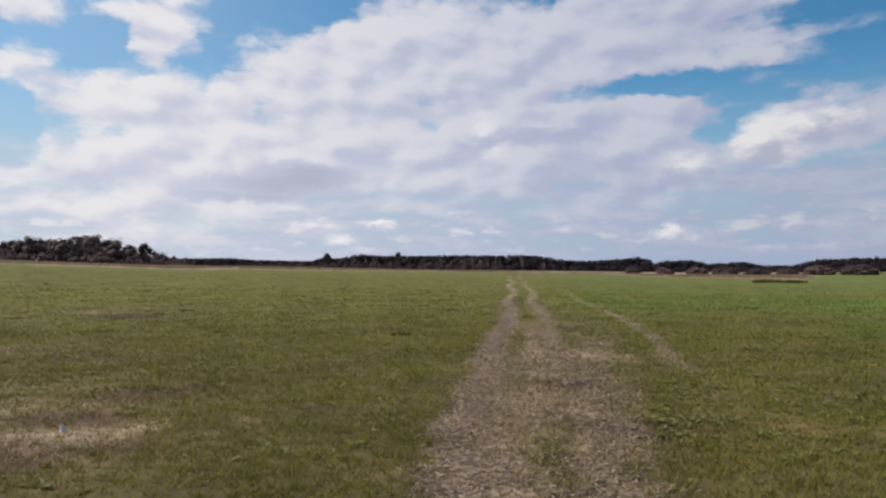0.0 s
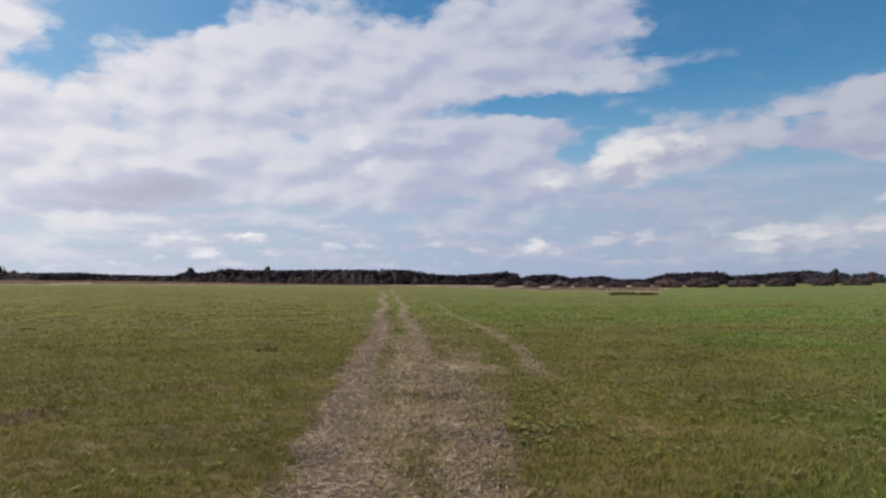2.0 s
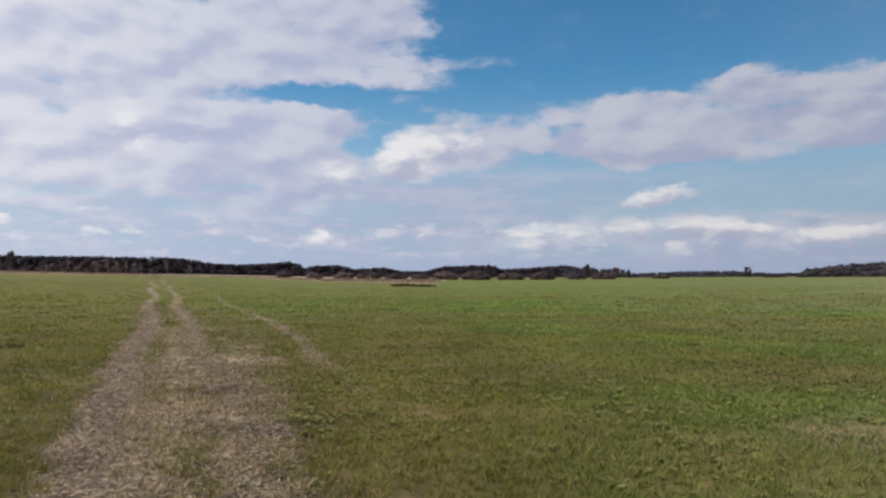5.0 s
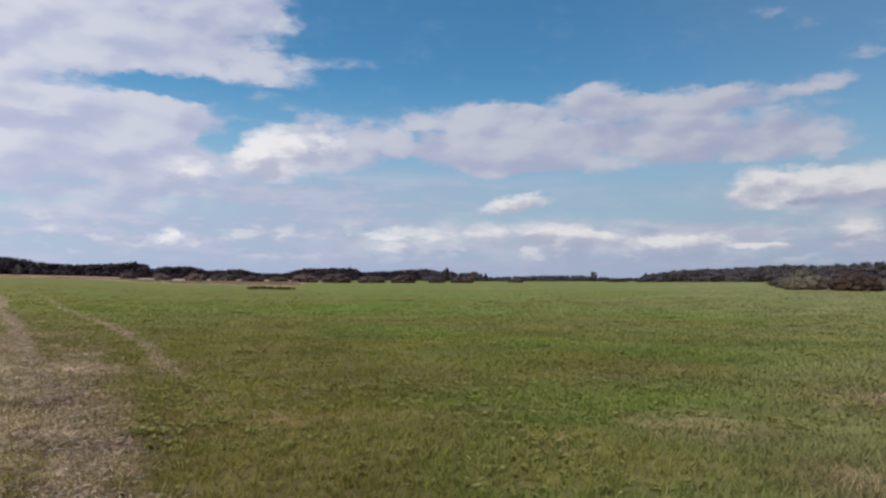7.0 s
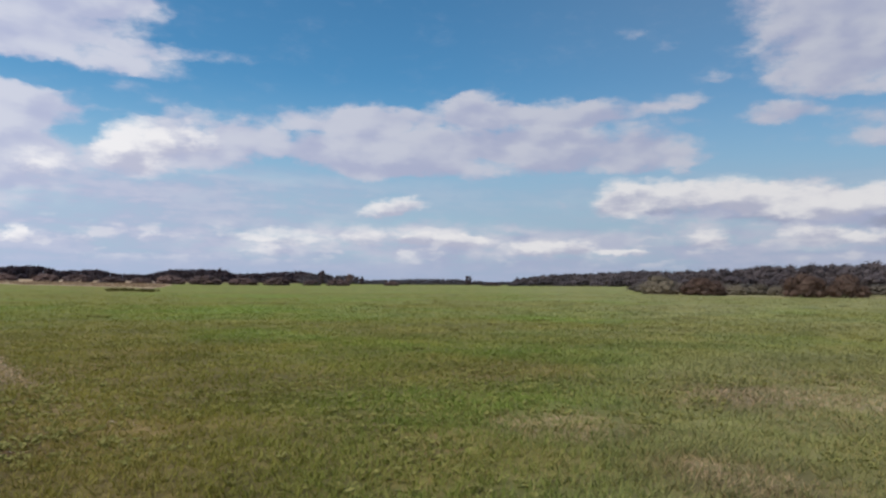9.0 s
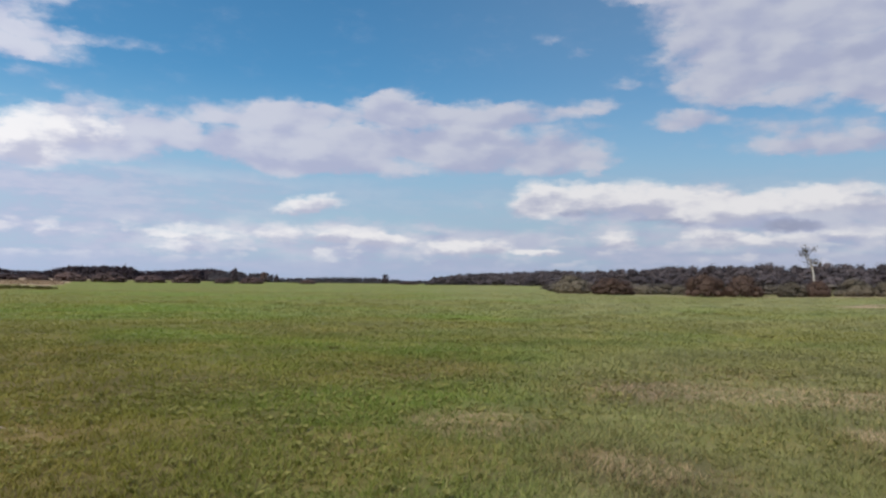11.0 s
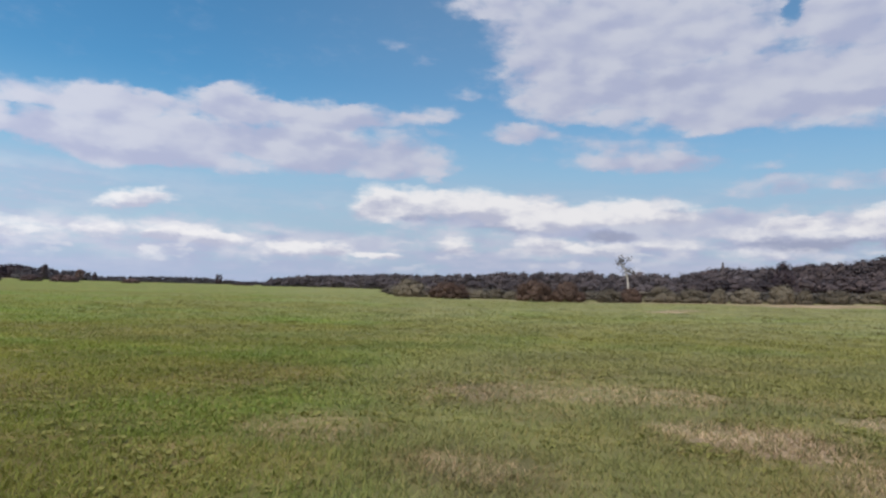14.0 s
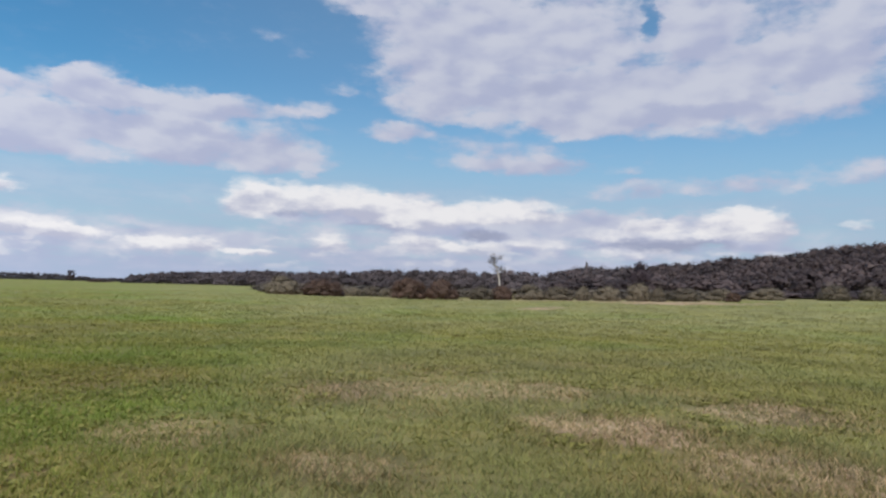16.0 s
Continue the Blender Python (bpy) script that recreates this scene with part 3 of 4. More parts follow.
# ---- ground ----
def mesh_from(name, verts, faces, mats, mat_index=None, smooth=False):
    """A mesh from arrays of corners and of triangles or quads."""
    me = bpy.data.meshes.new(name)
    verts, faces = np.asarray(verts, dtype=np.float32), np.asarray(faces, dtype=np.int32)
    k = faces.shape[1]
    me.vertices.add(len(verts)), me.loops.add(faces.size), me.polygons.add(len(faces))
    me.vertices.foreach_set("co", verts.ravel())
    me.loops.foreach_set("vertex_index", faces.ravel())
    me.polygons.foreach_set("loop_start", np.arange(0, faces.size, k, dtype=np.int32))
    for m in mats:
        me.materials.append(m)
    if mat_index is not None:
        me.polygons.foreach_set("material_index", np.asarray(mat_index, dtype=np.int32))
    me.polygons.foreach_set("use_smooth", np.full(len(faces), smooth))
    me.update(calc_edges=True)
    return me


def set_cover(me, dry, bare, lush, thatch=None):
    layer = me.attributes.new("cover", "FLOAT_COLOR", "POINT")
    layer.data.foreach_set("color", np.stack([dry, bare, lush, np.ones_like(dry) if thatch is None else thatch], -1).astype(np.float32).ravel())


def build_ground():
    radii = np.concatenate([[0.0], np.geomspace(0.15, 4.0, 40)[:-1], np.geomspace(4.0, 70, 210)[:-1], np.geomspace(70, 700, 80)[:-1], np.geomspace(700, 4600, 16)])
    angles = np.concatenate([np.arange(-40, 122, 0.45), np.arange(122, 320, 1.5)])
    a, r = np.meshgrid(np.radians(angles), radii)
    x, y = (r * np.sin(a)).ravel(), (r * np.cos(a)).ravel()
    z = ground_z(x, y)
    dry, bare, lush = cover_at(x, y)
    rr = r.ravel()
    z = z + hummock(x, y) - 0.03 * bare
    k, m = len(angles), len(radii)
    i, j = np.meshgrid(np.arange(m - 1), np.arange(k), indexing="ij")
    j2 = (j + 1) % k
    faces = np.stack([i * k + j, (i + 1) * k + j, (i + 1) * k + j2, i * k + j2], -1).reshape(-1, 4)[:, ::-1]
    verts = np.stack([x, y, z], -1)
    me = mesh_from("ground", verts, faces, [meadow_ground], smooth=True)
    # thatch thins to the right, so the front-lit turf is coloured brighter
    thatch = np.clip(1.15 - rr / 34, 0, 1) * (0.55 + 0.45 * value_noise(x, y, 0.4, 3)) * np.interp(np.degrees(np.arctan2(x, y)), [30, 75], [1.0, 0.55])
    set_cover(me, dry, bare, lush, thatch)
    tagged(new("ground", me), "flat mown meadow with worn straw-coloured wheel tracks", "meadow", kind="structure")


build_ground()


# ---- woods ----
def tree_arrays(rng, kind, leaves, leaf_size):
    """Corners, triangles and material slots of one tree, one metre high and of unit girth, standing at the origin."""
    verts, tris, slot = [], [], []

    def tube(p, q, r0, r1, sides=5):
        p, q = np.array(p, float), np.array(q, float)
        way = (q - p) / (np.linalg.norm(q - p) + 1e-9)
        u = np.cross(way, [0.3, 0.9, 0.2]); u /= np.linalg.norm(u)
        v = np.cross(way, u)
        base = sum(len(k) for k in verts)
        t = np.arange(sides) * 2 * math.pi / sides
        ring = np.cos(t)[:, None] * u + np.sin(t)[:, None] * v
        verts.append(np.vstack([p + ring * r0, q + ring * r1]))
        for s in range(sides):
            s2 = (s + 1) % sides
            tris.extend([(base + s, base + s2, base + sides + s2), (base + s, base + sides + s2, base + sides + s)])
            slot.extend([0, 0])

    def heart(c, wide, tall):
        """A dense clump of foliage behind the outer leaves."""
        base = sum(len(k) for k in verts)
        turn = rng.uniform(0, 2 * math.pi)
        rings = [(0.85, 0.5), (0.0, 1.0), (-0.75, 0.62)]
        pts = [(c[0], c[1], c[2] + tall)]
        for up, r in rings:
            pts += [(c[0] + wide * r * math.cos(turn + k * 2 * math.pi / 5 + up), c[1] + wide * r * math.sin(turn + k * 2 * math.pi / 5 + up), c[2] + tall * up) for k in range(5)]
        verts.append(np.array(pts) + rng.normal(0, 0.06 * wide, (16, 3)))
        for k in range(5):
            k2 = (k + 1) % 5
            tris.append((base, base + 1 + k, base + 1 + k2))
            for level in (1, 6):
                a, b = base + level + k, base + level + k2
                tris.extend([(a, a + 5, b + 5), (a, b + 5, b)])
        slot.extend([1] * 25)

    lobes = []
    lean = rng.uniform(-0.03, 0.03, 2)
    if kind == "conifer":
        tube((0, 0, -0.05), (lean[0], lean[1], 0.95), 0.022, 0.005)
        h = 1 - np.sqrt(rng.uniform(0, 1, leaves)) * 0.88
        girth = (1.02 - h) * 0.32 * (0.75 + 0.35 * np.sin(h * 42 + rng.uniform(0, 6)))
        t = rng.uniform(0, 2 * math.pi, leaves)
        d = girth * rng.uniform(0.55, 1.05, leaves)
        centre = np.stack([np.cos(t) * d, np.sin(t) * d, h - 0.25 * d], -1)
        out = np.stack([np.cos(t), np.sin(t), np.full(leaves, 0.45)], -1)
    elif kind == "bush":
        for _ in range(6):
            t = rng.uniform(0, 2 * math.pi)
            tube((0.05 * math.cos(t), 0.05 * math.sin(t), -0.05), (0.4 * math.cos(t), 0.4 * math.sin(t), 0.7), 0.016, 0.006, 4)
        for _ in range(26):
            t, up = rng.uniform(0, 2 * math.pi), rng.uniform(0, 1) ** 0.8
            lobes.append((0.44 * math.sqrt(1 - up ** 2.2) * math.cos(t), 0.44 * math.sqrt(1 - up ** 2.2) * math.sin(t), 0.14 + 0.5 * up, rng.uniform(0.18, 0.29)))
        lobes += [(0.44 * math.cos(k), 0.44 * math.sin(k), 0.12, 0.2) for k in np.arange(0, 6.2, 0.7)]
        lobes.append((rng.uniform(-0.12, 0.12), rng.uniform(-0.12, 0.12), 0.56, 0.36))
        centre, out = lobed(rng, lobes, leaves)
        out = out * 0.55 + (centre - np.array([0, 0, 0.1])) * 1.1
        keep = (centre[:, 2] > -0.02)
        centre, out = centre[keep], out[keep]
    else:
        low = {"broadleaf": 0.06, "pine": 0.16, "birch": 0.35}[kind]
        tube((0, 0, -0.05), (lean[0], lean[1], 0.82), 0.028, 0.007)
        for _ in range(15 if kind == "birch" else 18):
            t, up = rng.uniform(0, 2 * math.pi), rng.uniform(low, 0.8 if kind == "broadleaf" else 0.9)
            wide = (0.30 if kind == "broadleaf" else 0.24) * math.sin(math.pi * min(1, (up - low) / (1.0 - low) * 0.75 + 0.2))
            c = (wide * math.cos(t), wide * math.sin(t), up)
            lobes.append((*c, rng.uniform(0.10, 0.19)))
            if rng.uniform() < 0.6:
                tube((lean[0] * up, lean[1] * up, up * 0.7), c, 0.010, 0.003, 4)
        lobes.append((lean[0], lean[1], 0.74, 0.24) if kind == "broadleaf" else (lean[0], lean[1], 0.86, 0.13))
        centre, out = lobed(rng, lobes, leaves)
        out = out * 0.5 + (centre - np.array([0, 0, 0.4])) * 1.3
    tall = np.percentile(centre[:, 2], 98.5)
    centre[:, 2] /= tall
    if kind != "birch":
        for lobe in lobes[::1 if leaves >= 400 else 3]:
            heart((lobe[0], lobe[1], lobe[2] / tall), lobe[3] * 0.62, lobe[3] * 0.58 / tall)
    m = len(centre)
    out = out / np.linalg.norm(out, axis=1)[:, None] + rng.normal(0, 0.13, (m, 3))
    out /= np.linalg.norm(out, axis=1)[:, None]
    u = np.cross(out, rng.normal(0, 1, (m, 3))); u /= np.linalg.norm(u, axis=1)[:, None]
    v = np.cross(out, u)
    size = leaf_size * rng.uniform(0.6, 1.4, (m, 1))
    quad = np.stack([centre - u * size, centre - v * size * 0.7, centre + u * size, centre + v * size * 0.7], 1)
    base = sum(len(k) for k in verts)
    ids = base + np.arange(m * 4).reshape(m, 4)
    tri = np.concatenate([ids[:, [0, 1, 2]], ids[:, [0, 2, 3]]])
    return (np.vstack(verts + [quad.reshape(-1, 3)]), np.vstack([np.array(tris, int).reshape(-1, 3), tri]),
            np.concatenate([np.array(slot, int), np.ones(len(tri), int)]))


def lobed(rng, lobes, leaves):
    """Places and outward ways of leaf clumps over a heap of rounded lobes."""
    lobes = np.array(lobes)
    pick = rng.choice(len(lobes), leaves, p=lobes[:, 3] ** 2 / (lobes[:, 3] ** 2).sum())
    way = rng.normal(0, 1, (leaves, 3))
    way /= np.linalg.norm(way, axis=1)[:, None]
    rad = lobes[pick, 3] * rng.uniform(0.72, 1.08, leaves)
    return lobes[pick, :3] + way * rad[:, None] * np.array([1, 1, 0.9]), way + np.array([0, 0, 0.15])


_rng = np.random.RandomState(11)
FAR_KINDS = {k: [tree_arrays(_rng, k, c, s) for _ in range(5)] for k, c, s in (("conifer", 170, 0.068), ("broadleaf", 250, 0.075), ("pine", 210, 0.078), ("bush", 150, 0.11))}
HILL_KINDS = {k: [tree_arrays(_rng, k, c, s) for _ in range(6)] for k, c, s in (("conifer", 520, 0.044), ("broadleaf", 580, 0.048), ("bush", 560, 0.055))}


def set_tone(me, values):
    """How pale each tree's leaves are."""
    me.attributes.new("tone", "FLOAT", "POINT").data.foreach_set("value", np.asarray(values, dtype=np.float32))


def woods(name, rows, kinds, mats, label, seed):
    """One stand of trees. A row: distance, crown profile (azimuth, elevation of the tops), spacing, girth, kinds, share of the height, raggedness."""
    rng = np.random.RandomState(seed)
    V, F, M, T, base = [], [], [], [], 0
    for dist, profile, gap, girth, names, share, ragged in rows:
        keys = np.array(profile, dtype=float)
        az = keys[0, 0]
        while az < keys[-1, 0]:
            d = dist(az) if callable(dist) else dist
            d = d * rng.uniform(0.96, 1.05)
            x, y = d * math.sin(radians(az)), d * math.cos(radians(az))
            ground = float(ground_z(x, y))
            top = 1.6 + d * math.tan(radians(np.interp(az, keys[:, 0], keys[:, 1])))
            high = max(1.5, (top - ground) * share * rng.uniform(1 - ragged, 1 + 0.3 * ragged))
            kind = names[rng.randint(len(names))]
            v, f, m = kinds[kind][rng.randint(len(kinds[kind]))]
            t, wide = rng.uniform(0, 2 * math.pi), max(high, 6.0) * girth * rng.uniform(0.85, 1.2)
            if kind == "bush":
                wide = max(wide, 2.4 * rng.uniform(0.8, 1.3))
            c, s = math.cos(t) * wide, math.sin(t) * wide
            V.append(np.stack([v[:, 0] * c - v[:, 1] * s + x, v[:, 0] * s + v[:, 1] * c + y, v[:, 2] * high + ground - 0.1], -1))
            F.append(f + base), M.append(m), T.append(np.full(len(v), rng.uniform(0, 1) ** 1.4))
            base += len(v)
            az += math.degrees(gap * rng.uniform(0.7, 1.3) / d)
    ob = new(name, mesh_from(name, np.vstack(V), np.vstack(F), mats, np.concatenate(M)))
    set_tone(ob.data, np.concatenate(T))
    return tagged(ob, label, "woodland", kind="stuff")


LEFT_TOPS = [(-36, 2.3), (-32.7, 2.32), (-31, 2.55), (-29.2, 2.5), (-27.4, 2.75), (-25.5, 2.5), (-24.4, 2.1), (-22.9, 1.75), (-22, 1.4), (-21.6, 1.36), (-20.2, 1.15)]
woods("broadleaf_wood", [(380, LEFT_TOPS, 5.0, 1.2, ["broadleaf"], 1.0, 0.12), (365, LEFT_TOPS, 5.0, 1.2, ["broadleaf"], 0.82, 0.2), (352, LEFT_TOPS, 4.5, 1.1, ["broadleaf", "bush"], 0.6, 0.3), (346, LEFT_TOPS, 3.5, 1.2, ["bush"], 0.36, 0.3)],
      FAR_KINDS, [bark_grey, leaf_wood], "dense dark green broadleaf wood at the meadow's edge", 3)
CENTRE_TOPS = [(-20, 1.06), (-17.4, 1.08), (-15, 0.95), (-12.5, 0.88), (-10.6, 0.85), (-10, 1.1), (-8.8, 1.05), (-8, 1.1), (-6.7, 1.38), (-5.5, 1.26), (-3, 1.2), (0.7, 1.23), (4.98, 1.2)]
woods("pine_plantation", [(760, CENTRE_TOPS, 3.0, 1.25, ["pine", "broadleaf"], 1.0, 0.03), (740, CENTRE_TOPS, 3.6, 1.3, ["pine"], 0.94, 0.06), (725, CENTRE_TOPS, 4.5, 1.3, ["bush"], 0.5, 0.2)],
      FAR_KINDS, [bark_grey, leaf_dark], "long dark pine plantation on the horizon", 5)
CENTRE_FRONT = [(-17.0, 0.55), (-16, 0.66), (-13.2, 0.8), (-11, 0.6), (-9.8, 0.85), (-7, 0.95), (-4.5, 0.72), (-2.4, 0.6), (-1.2, 0.85), (1, 0.95), (4.85, 0.95)]
woods("wood_edge", [(640, CENTRE_FRONT, 6.0, 1.05, ["broadleaf", "bush"], 1.0, 0.25), (625, CENTRE_FRONT, 9.0, 1.1, ["bush"], 0.55, 0.3)],
      FAR_KINDS, [bark_grey, leaf_wood], "mixed olive trees and scrub before the plantation", 6)
EAST_TOPS = [(5.85, 1.23), (7.5, 1.18), (9, 0.95), (10, 0.79), (12.3, 0.72), (13.6, 0.8), (15, 0.88), (15.8, 0.97), (16.6, 0.7), (17.1, 0.5), (17.9, 0.7), (20, 0.68), (20.8, 0.42), (22, 0.45), (23.3, 0.57), (24.8, 0.27), (26.8, 0.25), (28, 0.55),
             (28.6, 0.68), (31.3, 0.72), (32.4, 0.75), (33.1, 0.42), (35, 0.5), (36.9, 0.64), (38.3, 0.75), (39.2, 0.6)]
woods("dark_pine_wood", [(740, EAST_TOPS, 3.6, 1.25, ["pine", "broadleaf"], 1.0, 0.05), (720, EAST_TOPS, 4.4, 1.2, ["pine", "broadleaf"], 0.9, 0.12), (700, EAST_TOPS, 4.5, 1.3, ["bush"], 0.5, 0.2), (800, [(4.5, 0.8), (6.4, 0.8)], 2.5, 1.3, ["bush", "pine"], 1.0, 0.1), (690, [(5.95, 0.85), (9, 0.6), (10.5, 0.3)], 7, 1.0, ["broadleaf"], 1.0, 0.2)],
      FAR_KINDS, [bark_grey, leaf_dark], "dark pine wood along the horizon beyond the meadow", 7)
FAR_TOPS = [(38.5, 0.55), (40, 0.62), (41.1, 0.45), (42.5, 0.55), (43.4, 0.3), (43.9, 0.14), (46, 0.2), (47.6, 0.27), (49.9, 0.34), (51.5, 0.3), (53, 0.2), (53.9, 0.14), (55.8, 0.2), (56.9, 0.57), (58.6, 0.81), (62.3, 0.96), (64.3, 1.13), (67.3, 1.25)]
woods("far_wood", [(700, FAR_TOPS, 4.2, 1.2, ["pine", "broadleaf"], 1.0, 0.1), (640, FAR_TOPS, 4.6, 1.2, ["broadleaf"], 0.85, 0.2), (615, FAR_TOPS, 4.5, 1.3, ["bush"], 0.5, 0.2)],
      FAR_KINDS, [bark_grey, leaf_far_hazed], "far low mixed wood, distance haze in its leaf colour", 8)
MID_TOPS = [(56.2, 0.5), (58.6, 0.78), (62.3, 0.93), (65.6, 1.18), (67, 1.15), (70.1, 1.35), (73.8, 1.58), (78, 1.75), (82.2, 1.9), (86, 1.95), (88.2, 1.95), (90.5, 2.1), (92, 2.45), (95, 2.6)]


def mid_dist(az):
    return float(np.interp(az, [56, 64, 72, 84, 95], [440, 400, 330, 260, 220]))


woods("middle_wood", [(lambda a, f=f: mid_dist(a) * f, MID_TOPS, 4.8, g, kinds, share, rag) for f, g, kinds, share, rag in (
    (1.0, 1.15, ["broadleaf"], 1.0, 0.10), (0.96, 1.2, ["broadleaf"], 0.93, 0.12), (0.91, 1.25, ["broadleaf"], 0.84, 0.15), (0.86, 1.25, ["broadleaf"], 0.72, 0.2),
    (0.78, 1.3, ["broadleaf", "bush"], 0.55, 0.25))],
      HILL_KINDS, [bark_grey, leaf_hill_hazed], "mixed grey-green wood behind the willow scrub", 9)
HILL_TOPS = [(90, 2.2), (92, 2.5), (95, 2.6), (97, 2.85), (99.3, 3.1), (101.3, 3.25), (103.4, 3.5), (104.9, 3.65), (107.2, 3.95), (109.1, 4.2), (110.9, 4.55), (112.2, 4.6), (116, 4.5), (122, 4.2)]


def hill_row(level):
    """The tops of a lower row of trees on the hill: a share of the way from the foot to the skyline."""
    return [(a, 0.5 + (e - 0.5) * level) for a, e in HILL_TOPS]


woods("hill_wood", [(d, hill_row(level), 4.6, g, kinds, 1.0, rag) for d, level, g, kinds, rag in (
    (280, 1.0, 1.1, ["broadleaf"], 0.08), (262, 0.95, 1.15, ["broadleaf"], 0.1), (244, 0.88, 1.2, ["broadleaf"], 0.12), (226, 0.81, 1.2, ["broadleaf"], 0.15), (210, 0.74, 1.2, ["broadleaf"], 0.15),
    (195, 0.68, 1.25, ["broadleaf"], 0.18), (181, 0.62, 1.3, ["broadleaf"], 0.2), (168, 0.55, 1.3, ["broadleaf"], 0.2), (156, 0.48, 1.3, ["broadleaf", "bush"], 0.25))]
      + [(141, [(103, 1.25), (122, 1.6)], 3.6, 1.4, ["bush", "broadleaf"], 0.8, 0.3)],
      HILL_KINDS, [bark_grey, leaf_shady], "broadleaf wood climbing a low hill, cloud shade in its leaf colour", 10)
SCRUB = [(66.5, 0.1), (70, 0.15), (74, 0.25), (78, 0.35), (83, 0.55), (88, 0.75), (94, 0.9), (99, 0.95), (103, 1.0)]
woods("willow_scrub", [(140, SCRUB, 5.5, 0.95, ["bush"], 0.95, 0.35), (128, SCRUB, 5.5, 0.8, ["bush"], 0.8, 0.4), (116, SCRUB, 5.5, 0.65, ["bush"], 0.55, 0.5)],
      HILL_KINDS, [bark_grey, leaf_scrub], "tangled grey-olive willow scrub behind the bushes", 12)



# ---- single trees and bushes ----
def part(name, me, parent, label=""):
    ob = new(name, me)
    ob.parent = parent
    return tagged(ob, label)


def plant(name, az, dist, wide, high, kind, mats, label, category, group="", leaves=900, leaf_size=0.035, seed=1):
    """A tree or bush: an empty at its foot with the stems and the crown as parts."""
    rng = np.random.RandomState(seed)
    v, f, m = tree_arrays(rng, kind, leaves, leaf_size)
    v = v * np.array([wide, wide, high])
    x, y = dist * math.sin(radians(az)), dist * math.cos(radians(az))
    root = new(name)
    root.empty_display_size = 0.3
    root.matrix_world = pose(x, y, float(ground_z(x, y)) - 0.02)
    tagged(root, label, category, group)
    for slot, piece in ((0, "stems" if kind == "bush" else "trunk"), (1, "crown")):
        used = f[m == slot]
        ids, inverse = np.unique(used, return_inverse=True)
        me = mesh_from(piece, v[ids], inverse.reshape(-1, 3), [mats[slot]])
        set_tone(me, np.full(len(ids), rng.uniform(0.0, 1.2)))
        part(piece, me, root)
    return root


def elevation_high(az, dist, top):
    x, y = dist * math.sin(radians(az)), dist * math.cos(radians(az))
    return 1.6 + dist * math.tan(radians(top)) - float(ground_z(x, y))


def bush(az0, az1, top, dist, mats, label, seed, leaves=4200):
    dist = dist * 0.96 if dist < 130 else dist
    az, wide = (az0 + az1) / 2, dist * radians(az1 - az0) / 1.34
    plant("bush", az, dist, wide, elevation_high(az, dist, top) / 0.98, "bush", mats, label, "bush", "bushes at the meadow's edge", leaves, (0.026 if leaves > 2000 else 0.05), seed)


WILLOW, RUSSET = [bark_grey, leaf_willow], [bark_grey, leaf_russet]
WILLOW_LABEL, RUSSET_LABEL = "grey-green rounded willow bush at the meadow's edge", "dark russet rounded bush at the meadow's edge"
for k, (a0, a1, top, dist, russet) in enumerate([
        (65.7, 69.2, 0.80, 97, 0), (68.6, 72.8, 0.70, 95, 1), (72.0, 74.2, 0.15, 103, 0), (73.6, 75.6, 0.25, 108, 0), (75.0, 76.6, 0.1, 104, 0),
        (75.8, 79.5, 1.05, 95, 1), (78.8, 82.0, 1.0, 95, 1), (82.4, 84.8, 0.58, 95, 0), (84.2, 86.4, 0.72, 97, 1), (86.0, 89.0, 0.85, 99, 0),
        (88.4, 91.4, 0.78, 99, 0), (91.2, 92.6, 0.9, 98, 0), (92.4, 95.2, 0.95, 100, 0), (95.0, 97.3, 1.25, 101, 0), (97.0, 98.4, 0.95, 100, 0), (98.2, 101.2, 1.0, 106, 0),
        (101, 103.6, 1.05, 112, 0), (102.4, 103.8, 0.8, 103, 1), (104, 107, 1.2, 124, 0), (108.5, 111.2, 1.55, 126, 0), (111.3, 113.2, 1.5, 128, 0)]):
    bush(a0, a1, top, dist, RUSSET if russet else WILLOW, RUSSET_LABEL if russet else WILLOW_LABEL, 100 + k)
for k, (a0, a1, top, dist) in enumerate([(27.2, 29.8, 0.2, 330), (29.6, 32.6, 0.28, 330), (32.6, 35.3, 0.1, 340), (35.2, 37.8, 0.22, 335), (38.4, 40.2, 0.05, 350), (40.2, 42.6, 0.12, 350),
                                         (19.2, 21.2, 0.12, 360), (21.0, 23.4, 0.15, 350), (23.2, 25.6, 0.05, 350), (25.5, 27.4, 0.0, 350), (17, 18.6, 0.12, 380), (14.6, 16.2, 0.15, 400), (45.0, 46.6, 0.02, 380), (53, 55, 0.08, 400)]):
    bush(a0, a1, top, dist, [bark_grey, leaf_wood], "low olive willow bush far across the meadow", 200 + k, 700)



def tube_along(points, radii, sides=6):
    """Corners and quads of a round stem through the points."""
    v, f = [], []
    for k, (p, r) in enumerate(zip(points, radii)):
        way = np.array(points[min(k + 1, len(points) - 1)]) - np.array(points[max(k - 1, 0)])
        way = way / (np.linalg.norm(way) + 1e-9)
        u = np.cross(way, [0.31, 0.83, 0.17]); u /= np.linalg.norm(u)
        w = np.cross(way, u)
        v += [np.array(p) + r * (math.cos(2 * math.pi * q / sides) * u + math.sin(2 * math.pi * q / sides) * w) for q in range(sides)]
    for k in range(len(points) - 1):
        f += [(k * sides + q, k * sides + (q + 1) % sides, (k + 1) * sides + (q + 1) % sides, (k + 1) * sides + q) for q in range(sides)]
    return np.array(v), np.array(f)


